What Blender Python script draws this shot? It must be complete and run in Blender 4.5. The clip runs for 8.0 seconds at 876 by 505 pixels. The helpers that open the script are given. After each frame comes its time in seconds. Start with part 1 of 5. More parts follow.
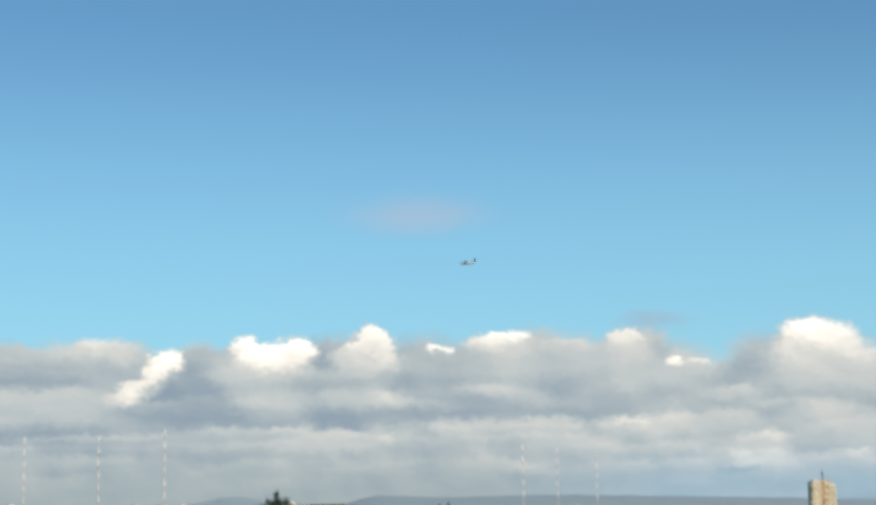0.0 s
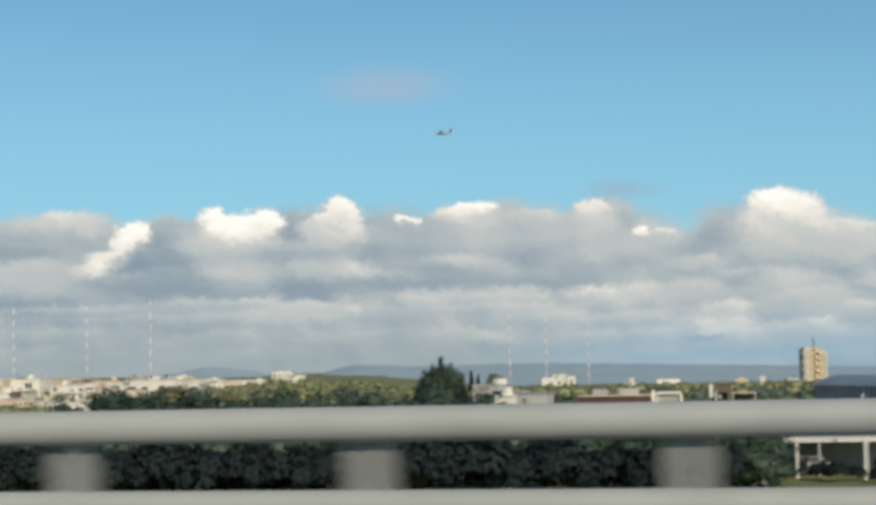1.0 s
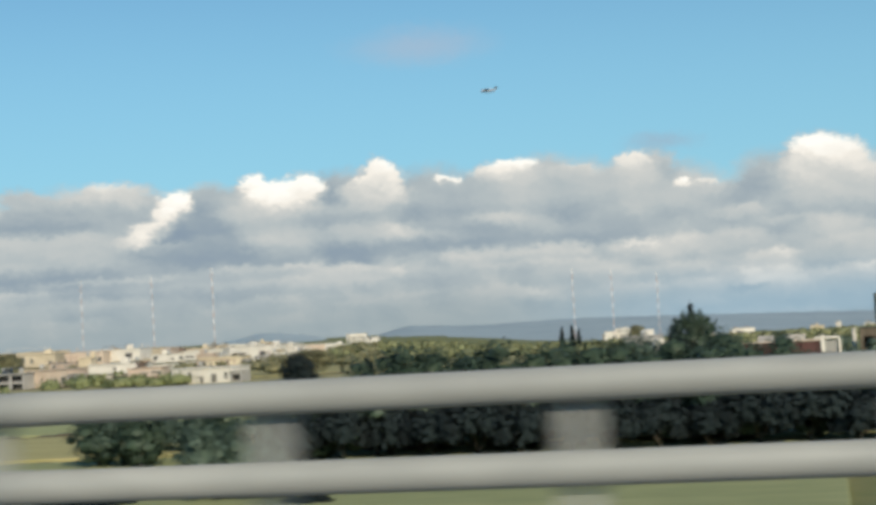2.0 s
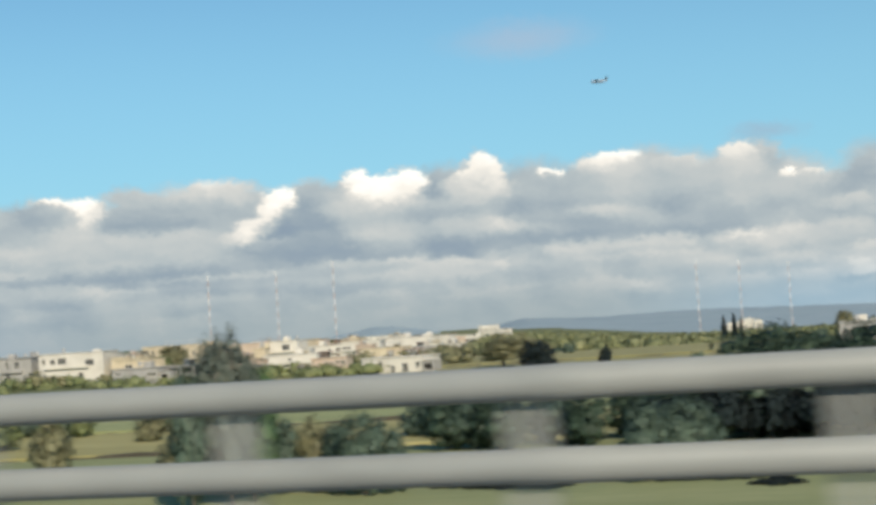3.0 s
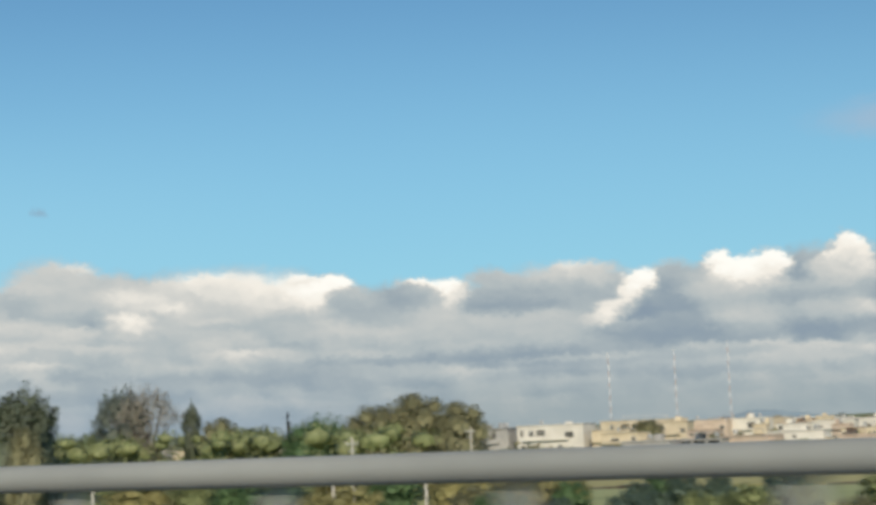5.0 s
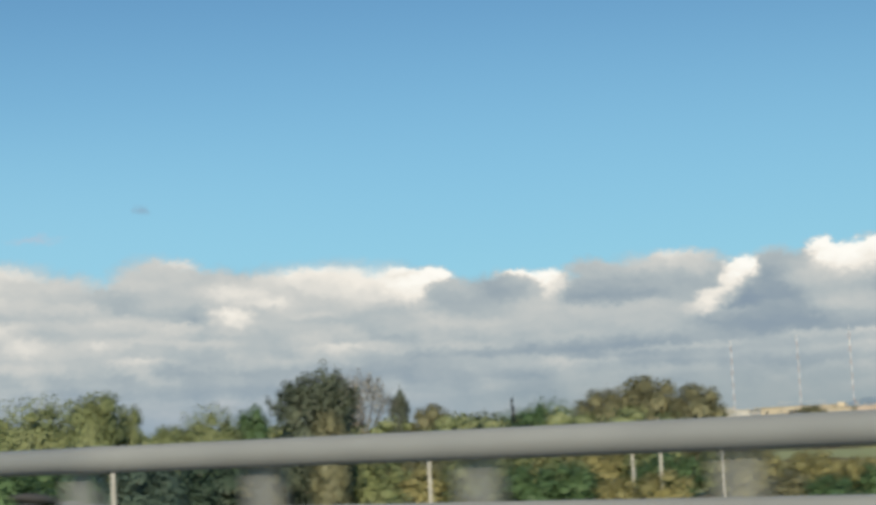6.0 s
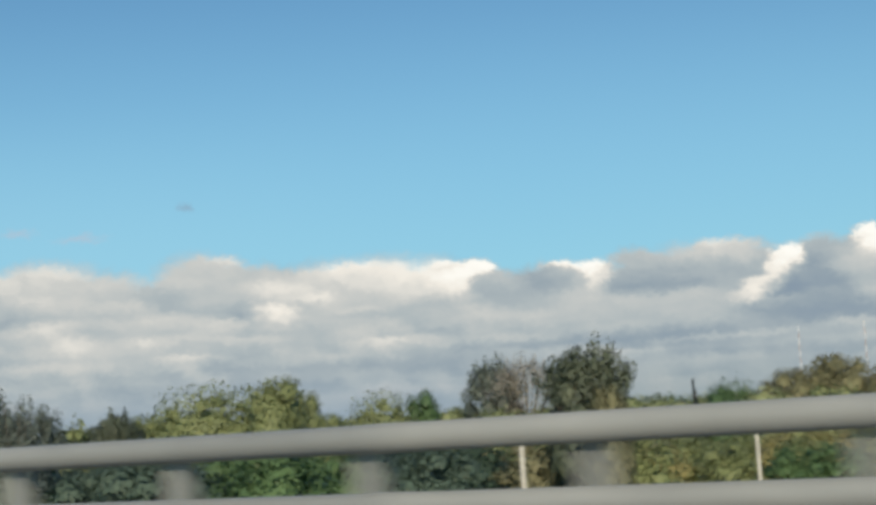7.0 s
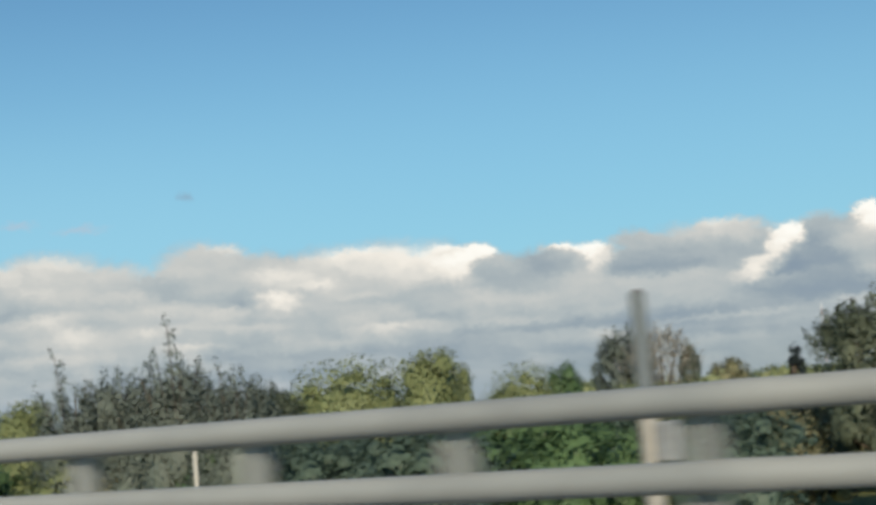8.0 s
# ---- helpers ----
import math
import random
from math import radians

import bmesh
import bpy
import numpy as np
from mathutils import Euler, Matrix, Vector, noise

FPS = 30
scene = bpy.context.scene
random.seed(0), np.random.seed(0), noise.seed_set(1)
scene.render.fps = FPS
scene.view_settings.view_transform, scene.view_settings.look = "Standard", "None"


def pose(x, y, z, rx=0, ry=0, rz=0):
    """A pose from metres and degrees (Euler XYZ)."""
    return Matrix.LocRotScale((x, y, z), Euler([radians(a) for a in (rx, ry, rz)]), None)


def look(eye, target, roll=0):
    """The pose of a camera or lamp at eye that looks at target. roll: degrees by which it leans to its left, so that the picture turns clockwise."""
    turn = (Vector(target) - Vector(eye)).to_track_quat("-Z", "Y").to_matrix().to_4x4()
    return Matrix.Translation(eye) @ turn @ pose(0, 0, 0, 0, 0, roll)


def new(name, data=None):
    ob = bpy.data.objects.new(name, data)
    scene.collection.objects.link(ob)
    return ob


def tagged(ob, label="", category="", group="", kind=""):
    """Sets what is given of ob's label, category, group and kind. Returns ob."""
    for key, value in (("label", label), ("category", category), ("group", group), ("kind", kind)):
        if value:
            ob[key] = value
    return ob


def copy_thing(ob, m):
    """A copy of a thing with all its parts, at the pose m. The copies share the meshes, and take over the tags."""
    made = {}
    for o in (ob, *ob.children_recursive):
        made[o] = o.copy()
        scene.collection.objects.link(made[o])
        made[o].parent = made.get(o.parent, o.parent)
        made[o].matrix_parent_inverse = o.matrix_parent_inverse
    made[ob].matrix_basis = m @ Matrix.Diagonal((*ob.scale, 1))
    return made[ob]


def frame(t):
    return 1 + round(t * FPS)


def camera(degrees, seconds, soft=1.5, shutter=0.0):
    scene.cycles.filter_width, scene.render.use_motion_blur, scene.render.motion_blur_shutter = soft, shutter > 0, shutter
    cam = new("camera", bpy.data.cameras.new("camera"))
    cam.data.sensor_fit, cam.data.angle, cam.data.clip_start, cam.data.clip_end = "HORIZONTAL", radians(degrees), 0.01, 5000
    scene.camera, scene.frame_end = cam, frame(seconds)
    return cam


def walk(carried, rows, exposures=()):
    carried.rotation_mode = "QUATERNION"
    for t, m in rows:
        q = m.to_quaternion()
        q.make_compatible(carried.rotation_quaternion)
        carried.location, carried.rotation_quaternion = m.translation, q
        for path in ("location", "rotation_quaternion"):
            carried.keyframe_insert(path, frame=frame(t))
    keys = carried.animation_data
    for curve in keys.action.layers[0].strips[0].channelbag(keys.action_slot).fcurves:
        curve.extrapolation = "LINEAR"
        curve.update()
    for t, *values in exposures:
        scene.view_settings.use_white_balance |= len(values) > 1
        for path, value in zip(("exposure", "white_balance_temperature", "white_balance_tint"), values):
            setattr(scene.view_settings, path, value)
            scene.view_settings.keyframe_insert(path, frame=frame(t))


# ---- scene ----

def aim(x, z, yaw, pitch, roll):
    """Where the car is along the viaduct, and how the lens is turned (degrees; yaw to the left of +y)."""
    return (Matrix.Translation((x, 0, z)) @ Matrix.Rotation(radians(yaw), 4, "Z")
            @ Matrix.Rotation(radians(90 + pitch), 4, "X") @ Matrix.Rotation(radians(roll), 4, "Z"))


cam = camera(30.11, 8.0, soft=3.8, shutter=0.3)
PATH = [
    (0, 0.00, 12.001, 12.88, 8.58, -0.99),
    (0.5, -12.66, 12.001, 12.01, 6.07, -0.50),
    (1, -25.32, 12.001, 11.82, 4.01, -1.24),
    (1.2, -30.35, 12.007, 11.81, 3.50, -1.79),
    (2.3, -58.03, 12.038, 13.95, 2.62, -3.64),
    (2.5, -63.06, 12.043, 14.68, 2.64, -3.46),
    (3, -75.63, 12.027, 17.00, 2.63, -3.65),
    (3.5, -88.20, 12.011, 19.10, 3.02, -3.65),
    (4, -100.40, 11.974, 22.15, 3.89, -3.54),
    (4.5, -113.00, 11.962, 26.88, 5.36, -3.06),
    (4.7, -118.01, 11.960, 28.13, 5.79, -2.83),
    (5.8, -145.55, 11.888, 32.22, 6.23, -2.36),
    (6, -150.56, 11.866, 32.99, 5.99, -2.93),
    (6.5, -162.90, 11.853, 34.13, 5.54, -3.69),
    (7, -175.40, 11.838, 34.55, 5.82, -3.68),
    (7.5, -187.90, 11.834, 34.66, 5.59, -3.71),
    (8, -200.40, 11.830, 34.61, 5.29, -4.68),
]
walk(cam, [(t, aim(*row)) for t, *row in PATH],
     [(0, 0.06), (0.5, -0.05), (1.2, -0.06), (2.5, 0.02), (3.5, 0.06), (4.0, 0.04), (4.5, -0.02), (6.0, -0.09), (8.0, -0.08)])

# ---- world, sun, exposure ----
SUN_AZ, SUN_EL = -146.0, 30.0     # degrees: turned left from +y, and up
to_sun = Vector((-math.sin(radians(SUN_AZ)) * math.cos(radians(SUN_EL)),
                 math.cos(radians(SUN_AZ)) * math.cos(radians(SUN_EL)), math.sin(radians(SUN_EL))))
sun = new("sun", bpy.data.lights.new("sun", "SUN"))
sun.data.energy, sun.data.angle, sun.data.color = 4.2, radians(0.6), (1.0, 0.86, 0.66)
sun.matrix_world = look(to_sun * 100, (0, 0, 0))

# Clouds by direction: degrees to the left of +y, degrees up, half width, half height, tone (0 slate, 1 sunlit white).
CLOUD_BACK = [
    (25.8, 4.7, 2.16, 0.75, 0.44), (24.9, 5.22, 1.18, 0.35, 0.62), (23.5, 4.7, 1.18, 0.59, 0.36), (26.5, 4.42, 1.18, 0.24, 0.3), (21.3, 4.78, 1.18, 0.59, 0.3),
    (19.7, 3.79, 1.57, 1.08, 0.52), (18.4, 3.77, 1.18, 0.79, 0.5), (16.6, 4.88, 1.18, 0.79, 0.27), (13.5, 4.47, 2.16, 1.08, 0.32), (12.3, 3.96, 1.77, 0.75, 0.24),
    (9.5, 4.98, 1.57, 0.79, 0.5), (8.1, 4.55, 1.18, 0.98, 0.4), (7.4, 3.94, 1.57, 1.18, 0.36),
]
CLOUD_EAST = [
    (5, 4.26, 1.77, 0.98, 0.52), (5.6, 5.16, 0.79, 0.55, 0.46), (1.7, 4.25, 1.38, 1.08, 0.25), (1, 3.45, 1.57, 0.55, 0.38), (-0.9, 4.25, 2.16, 0.88, 0.62),
    (-2.4, 4, 1.38, 0.79, 0.58), (-0.1, 2.74, 1.57, 0.39, 0.52), (2.7, 3.41, 1.18, 0.29, 0.45), (1.4, 2.98, 0.98, 0.24, 0.4), (6.4, 4.99, 0.88, 0.69, 0.6),
    (10.9, 5.11, 1.18, 0.55, 0.6),
]
CLOUD_WEST = [
    (48.2, 5.35, 2.16, 0.69, 0.69), (46.3, 5.07, 1.57, 0.59, 0.61), (43.1, 5.3, 1.38, 0.79, 0.59), (42.6, 5.77, 1.18, 0.35, 0.65), (43.7, 4.85, 1.18, 0.43, 0.49),
    (42.7, 4.41, 1.18, 0.39, 0.45), (40.7, 4.99, 0.98, 0.69, 0.51), (38.6, 4.86, 2.36, 0.79, 0.75), (36.6, 4.94, 1.57, 0.79, 0.81), (37.4, 5.29, 1.97, 0.35, 0.83),
    (34.7, 4.82, 1.18, 0.79, 0.83), (48.6, 4.6, 1.77, 0.35, 0.61), (46, 4.38, 1.18, 0.29, 0.55),
]
CLOUD_FOLDS = [
    (25.8, 3.81, 1.77, 0.55, 0.46), (24.9, 3.27, 1.57, 0.43, 0.52), (26.2, 3.18, 1.18, 0.55, 0.44), (19.3, 3.59, 1.38, 0.71, 0.54), (18.4, 4.26, 1.18, 0.43, 0.54),
    (20.5, 4.09, 0.79, 0.39, 0.5), (25.4, 2.41, 3.34, 0.28, 0.22), (24.5, 1.82, 2.16, 0.39, 0.28), (20.7, 1.73, 3.15, 0.26, 0.36), (25.8, 1.33, 2.95, 0.28, 0.42),
    (18.8, 2.78, 3.34, 0.29, 0.26), (16.2, 3.03, 1.18, 0.37, 0.22), (20.3, 3.1, 1.97, 0.2, 0.28),
]
CLOUD_LOWER = [
    (12.3, 2.47, 0.98, 0.33, 0.58), (14.7, 2.02, 0.35, 0.24, 0.6), (7.6, 2.26, 1.08, 0.35, 0.35), (10, 2.41, 1.77, 0.35, 0.56), (8.9, 2.49, 0.88, 0.28, 0.62),
    (6.2, 2.42, 0.88, 0.31, 0.74), (4.7, 2.54, 0.88, 0.29, 0.64), (3.1, 2.42, 1.18, 0.47, 0.54), (9.6, 2.01, 2.36, 0.2, 0.52), (10.4, 1.07, 0.98, 0.22, 0.68),
    (11.6, 1.1, 1.18, 0.28, 0.5), (8.4, 1.59, 2.36, 0.35, 0.48),
]
CLOUD_RAGS = [
    (6.1, 0.97, 0.79, 0.29, 0.64), (4.2, 0.93, 1.18, 0.29, 0.62), (5.1, 1.53, 1.38, 0.29, 0.54), (2, 1.16, 1.38, 0.55, 0.68), (1.6, 0.83, 1.18, 0.33, 0.72),
    (1.8, 1.84, 0.98, 0.28, 0.66), (2.6, 0.81, 0.69, 0.12, 0.34), (-0.3, 1.57, 0.79, 0.22, 0.4), (-1.2, 2.09, 1.57, 0.43, 0.52), (-1.2, 1.04, 1.57, 0.35, 0.66),
    (-2.7, 1.31, 0.79, 0.22, 0.36), (-2.7, 1.78, 0.59, 0.2, 0.62),
]
CLOUD_WEST_FOLDS = [
    (40.6, 4.08, 0.69, 0.26, 0.77), (40.4, 3.87, 0.98, 0.26, 0.7), (39.8, 3.55, 1.18, 0.24, 0.64), (42.2, 3.68, 0.79, 0.18, 0.68), (47.9, 3.88, 1.38, 0.29, 0.68),
    (48.6, 3.65, 1.18, 0.28, 0.63), (44.7, 3.81, 2.16, 0.35, 0.61), (43.7, 2.99, 2.36, 0.39, 0.61), (43.8, 2.6, 1.18, 0.16, 0.64), (47.5, 3.01, 2.16, 0.43, 0.62),
    (48.3, 2.49, 1.77, 0.24, 0.61), (41.8, 3.07, 2.16, 0.24, 0.55), (38.7, 3.38, 0.98, 0.47, 0.52), (38.3, 3.65, 1.18, 0.24, 0.56),
]
CLOUD_WEST_STREAKS = [
    (37.1, 3.97, 1.77, 0.2, 0.52), (35.9, 4.19, 1.18, 0.33, 0.63), (34.3, 3.8, 1.38, 0.39, 0.44), (35.1, 3.65, 0.79, 0.28, 0.47), (33, 3.32, 1.77, 0.55, 0.56),
    (36, 2.72, 1.38, 0.28, 0.61), (36.9, 2.8, 0.98, 0.2, 0.65), (37.5, 3.9, 0.79, 0.16, 0.62), (39, 4.38, 0.98, 0.2, 0.68), (30, 3.71, 1.77, 0.35, 0.53),
    (31, 3.19, 1.57, 0.35, 0.57), (28.1, 3.37, 1.77, 0.39, 0.53), (26.5, 3.55, 1.57, 0.39, 0.56),
]
CLOUD_BASES = [
    (37.2, 2.01, 5.11, 0.35, 0.26), (39.9, 1.6, 5.11, 0.31, 0.32), (33.1, 2.14, 2.95, 0.35, 0.34), (30.5, 2.44, 2.95, 0.16, 0.24), (27.5, 2.55, 2.16, 0.26, 0.22),
    (25.2, 2.68, 2.36, 0.22, 0.26), (30.1, 1.75, 2.95, 0.26, 0.4), (24.7, 2.18, 2.95, 0.14, 0.36),
]
CLOUD_BELLIES = [
    (14.7, 3.36, 1.38, 0.33, 0.68), (16.2, 3.64, 1.18, 0.39, 0.5), (16.6, 4.14, 1.38, 0.29, 0.28), (17.8, 1.97, 1.47, 0.39, 0.6), (16.3, 2.19, 1.18, 0.2, 0.64),
    (18.6, 2.29, 0.79, 0.16, 0.56), (20.1, 2.3, 1.77, 0.22, 0.38), (10.3, 3.01, 4.52, 0.29, 0.24), (12.7, 3.63, 1.38, 0.31, 0.27), (10.3, 4.21, 1.77, 0.39, 0.42),
    (11.1, 3.64, 1.18, 0.29, 0.52), (6.6, 3.49, 1.18, 0.55, 0.36), (13.1, 1.72, 1.18, 0.33, 0.36),
]
CLOUD_TOPS = [
    (22.4, 4.79, 0.63, 0.43, 0.97), (22.8, 4.4, 0.63, 0.39, 0.93), (23.3, 3.92, 0.79, 0.35, 0.9), (23.8, 3.54, 0.79, 0.35, 0.76), (19.6, 5.31, 0.55, 0.39, 0.97),
    (18.7, 4.99, 1.18, 0.43, 0.95), (17.9, 5.17, 0.69, 0.47, 0.96), (15.3, 5.29, 0.83, 0.71, 0.86), (15.4, 5.65, 0.55, 0.47, 0.9), (15.4, 4.8, 1.18, 0.55, 0.68),
    (12.9, 5.23, 0.43, 0.14, 0.92), (10.6, 5.55, 0.75, 0.24, 0.92), (11.4, 5.32, 0.69, 0.31, 0.76),
]
CLOUD_CROWNS = [
    (6.3, 5.38, 0.69, 0.39, 0.76), (8.5, 5.19, 0.98, 0.28, 0.62), (4.7, 4.58, 0.35, 0.16, 0.92), (3.9, 4.48, 0.49, 0.16, 0.68), (-0, 5.4, 1.08, 0.55, 0.92),
    (-0.7, 5.07, 0.98, 0.63, 0.84), (0.2, 4.72, 1.38, 0.55, 0.72), (-2, 4.44, 1.57, 0.33, 0.7), (33.4, 5.14, 0.98, 0.39, 0.96), (34.1, 4.78, 0.98, 0.49, 0.9),
    (34.4, 5.32, 0.59, 0.24, 0.85), (29.3, 4.82, 0.88, 0.43, 0.97), (29, 4.44, 0.49, 0.43, 0.95), (30.3, 5.04, 0.79, 0.2, 0.86),
]
CLOUD_FRONT = [
    (21.8, 3.58, 1.28, 0.75, 0.1), (22.4, 3.12, 1.77, 0.33, 0.18), (21.2, 3.23, 1.18, 0.43, 0.2), (31.5, 4.48, 1.77, 0.53, 0.34), (30.7, 4.72, 1.08, 0.33, 0.33),
    (32.5, 4.45, 0.98, 0.49, 0.36), (26, 4.71, 2.36, 0.59, 0.36), (24.7, 5.15, 1.67, 0.39, 0.6), (27.5, 5.08, 1.18, 0.39, 0.46), (26.8, 4.28, 1.77, 0.28, 0.28),
]
WISPS = [
    (46.9, 6.93, 0.83, 0.14, 0.6), (49.1, 7.17, 0.59, 0.14, 0.6), (43.4, 7.89, 0.24, 0.16, 0.12), (13.6, 9.91, 2.4, 0.66, 0.5),
    (5.3, 6.01, 1.25, 0.34, 0.3),
]
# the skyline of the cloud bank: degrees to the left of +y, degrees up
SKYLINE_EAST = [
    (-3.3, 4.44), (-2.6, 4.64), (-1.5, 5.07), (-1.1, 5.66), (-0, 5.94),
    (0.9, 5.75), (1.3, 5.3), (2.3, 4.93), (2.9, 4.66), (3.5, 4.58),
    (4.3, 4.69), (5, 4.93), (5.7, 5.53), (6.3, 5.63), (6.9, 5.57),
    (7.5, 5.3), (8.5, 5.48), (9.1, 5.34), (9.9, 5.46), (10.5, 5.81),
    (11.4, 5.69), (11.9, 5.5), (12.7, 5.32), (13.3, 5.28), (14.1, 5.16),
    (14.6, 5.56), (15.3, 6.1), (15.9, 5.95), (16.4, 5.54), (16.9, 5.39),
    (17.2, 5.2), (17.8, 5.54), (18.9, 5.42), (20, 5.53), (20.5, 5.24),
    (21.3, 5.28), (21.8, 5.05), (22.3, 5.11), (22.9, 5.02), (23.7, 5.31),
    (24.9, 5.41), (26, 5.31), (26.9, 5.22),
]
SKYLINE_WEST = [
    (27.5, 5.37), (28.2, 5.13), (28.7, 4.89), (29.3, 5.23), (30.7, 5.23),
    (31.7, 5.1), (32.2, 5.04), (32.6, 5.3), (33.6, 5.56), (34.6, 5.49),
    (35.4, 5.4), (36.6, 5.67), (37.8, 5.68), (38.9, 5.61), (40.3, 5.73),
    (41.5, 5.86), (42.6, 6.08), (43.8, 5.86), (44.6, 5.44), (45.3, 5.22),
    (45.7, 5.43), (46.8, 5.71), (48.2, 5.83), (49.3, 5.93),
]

world = bpy.data.worlds.new("world")
scene.world = world
world.use_nodes = True


class Nodes:
    """Short calls to wire a node tree."""

    def __init__(self, tree):
        self.tree = tree

    def node(self, kind, inputs=(), **props):
        n = self.tree.nodes.new(kind)
        for key, value in props.items():
            if key == "operation":
                n.operation = value
            elif key == "data_type":
                n.data_type = value
            elif key == "blend_type":
                n.blend_type = value
            elif key == "interpolation_type":
                n.interpolation_type = value
            elif key == "noise_dimensions":
                n.noise_dimensions = value
        for slot, value in (inputs.items() if isinstance(inputs, dict) else enumerate(inputs)):
            if value is None:
                continue
            if isinstance(value, bpy.types.NodeSocket):
                self.tree.links.new(value, n.inputs[slot])
            else:
                n.inputs[slot].default_value = value
        return n

    def math(self, op, a, b=None, c=None):
        return self.node("ShaderNodeMath", (a, b, c), operation=op).outputs[0]

    def vmath(self, op, a, b=None):
        return self.node("ShaderNodeVectorMath", (a, b), operation=op)

    def smooth(self, value, lo, hi, a=0.0, b=1.0):
        return self.node("ShaderNodeMapRange", (value, lo, hi, a, b), interpolation_type="SMOOTHSTEP").outputs[0]

    def mix(self, fac, a, b, blend="MIX"):
        n = self.node("ShaderNodeMix", data_type="RGBA", blend_type=blend)
        for slot, value in ((0, fac), (6, a), (7, b)):
            if isinstance(value, bpy.types.NodeSocket):
                self.tree.links.new(value, n.inputs[slot])
            else:
                n.inputs[slot].default_value = value
        return n.outputs[2]

    def noise(self, vector, scale, detail=4.0, rough=0.55):
        return self.node("ShaderNodeTexNoise", {"Vector": vector, "Scale": scale, "Detail": detail, "Roughness": rough})

    def ramp(self, fac, stops):
        n = self.tree.nodes.new("ShaderNodeValToRGB")
        while len(n.color_ramp.elements) < len(stops):
            n.color_ramp.elements.new(0.5)
        for e, (at, colour) in zip(n.color_ramp.elements, stops):
            e.position, e.color = at, (*colour, 1)
        self.tree.links.new(fac, n.inputs[0])
        return n.outputs[0]


def puff_group():
    """One cloud puff: where it lies over what is behind it, its tone and its edge."""
    g = bpy.data.node_groups.new("cloud_puff", "ShaderNodeTree")
    for name, kind in (("point", "NodeSocketVector"), ("centre", "NodeSocketVector"), ("stretch", "NodeSocketVector"),
                       ("tone", "NodeSocketFloat"), ("cover", "NodeSocketFloat"), ("behind", "NodeSocketFloat"), ("soft", "NodeSocketFloat")):
        g.interface.new_socket(name, in_out="INPUT", socket_type=kind)
    g.interface.new_socket("tone", in_out="OUTPUT", socket_type="NodeSocketFloat")
    g.interface.new_socket("cover", in_out="OUTPUT", socket_type="NodeSocketFloat")
    g.interface.new_socket("point", in_out="OUTPUT", socket_type="NodeSocketVector")
    n = Nodes(g)
    a = g.nodes.new("NodeGroupInput")
    out = g.nodes.new("NodeGroupOutput")
    off = n.vmath("MULTIPLY", n.vmath("SUBTRACT", a.outputs[0], a.outputs[1]).outputs[0], a.outputs[2]).outputs[0]
    far = n.vmath("LENGTH", off).outputs["Value"]
    split = n.node("ShaderNodeSeparateXYZ", (off,))
    sag = n.math("MULTIPLY_ADD", n.math("MINIMUM", split.outputs[1], 0.0), -1.3, 1.0)      # crisp tops, bellies that melt away
    soft = n.math("MINIMUM", n.math("MULTIPLY", a.outputs[6], sag), 0.95)
    cover = n.smooth(far, n.math("ADD", 1.0, soft), n.math("SUBTRACT", 1.0, soft))
    lit = n.math("MULTIPLY_ADD", split.outputs[1], 0.14, a.outputs[3])       # tops catch more light than bellies
    lit = n.math("MULTIPLY_ADD", split.outputs[0], -0.05, lit)
    tone = n.node("ShaderNodeMix", {0: cover, 2: a.outputs[5], 3: lit}, data_type="FLOAT").outputs[0]
    g.links.new(tone, out.inputs[0])
    g.links.new(n.math("MAXIMUM", a.outputs[4], cover), out.inputs[1])
    step = n.vmath("MULTIPLY_ADD", tone, (1e-7, 1e-7, 1e-7))       # passes the point on from puff to puff
    g.links.new(a.outputs[0], step.inputs[2])
    g.links.new(step.outputs[0], out.inputs[2])
    return g


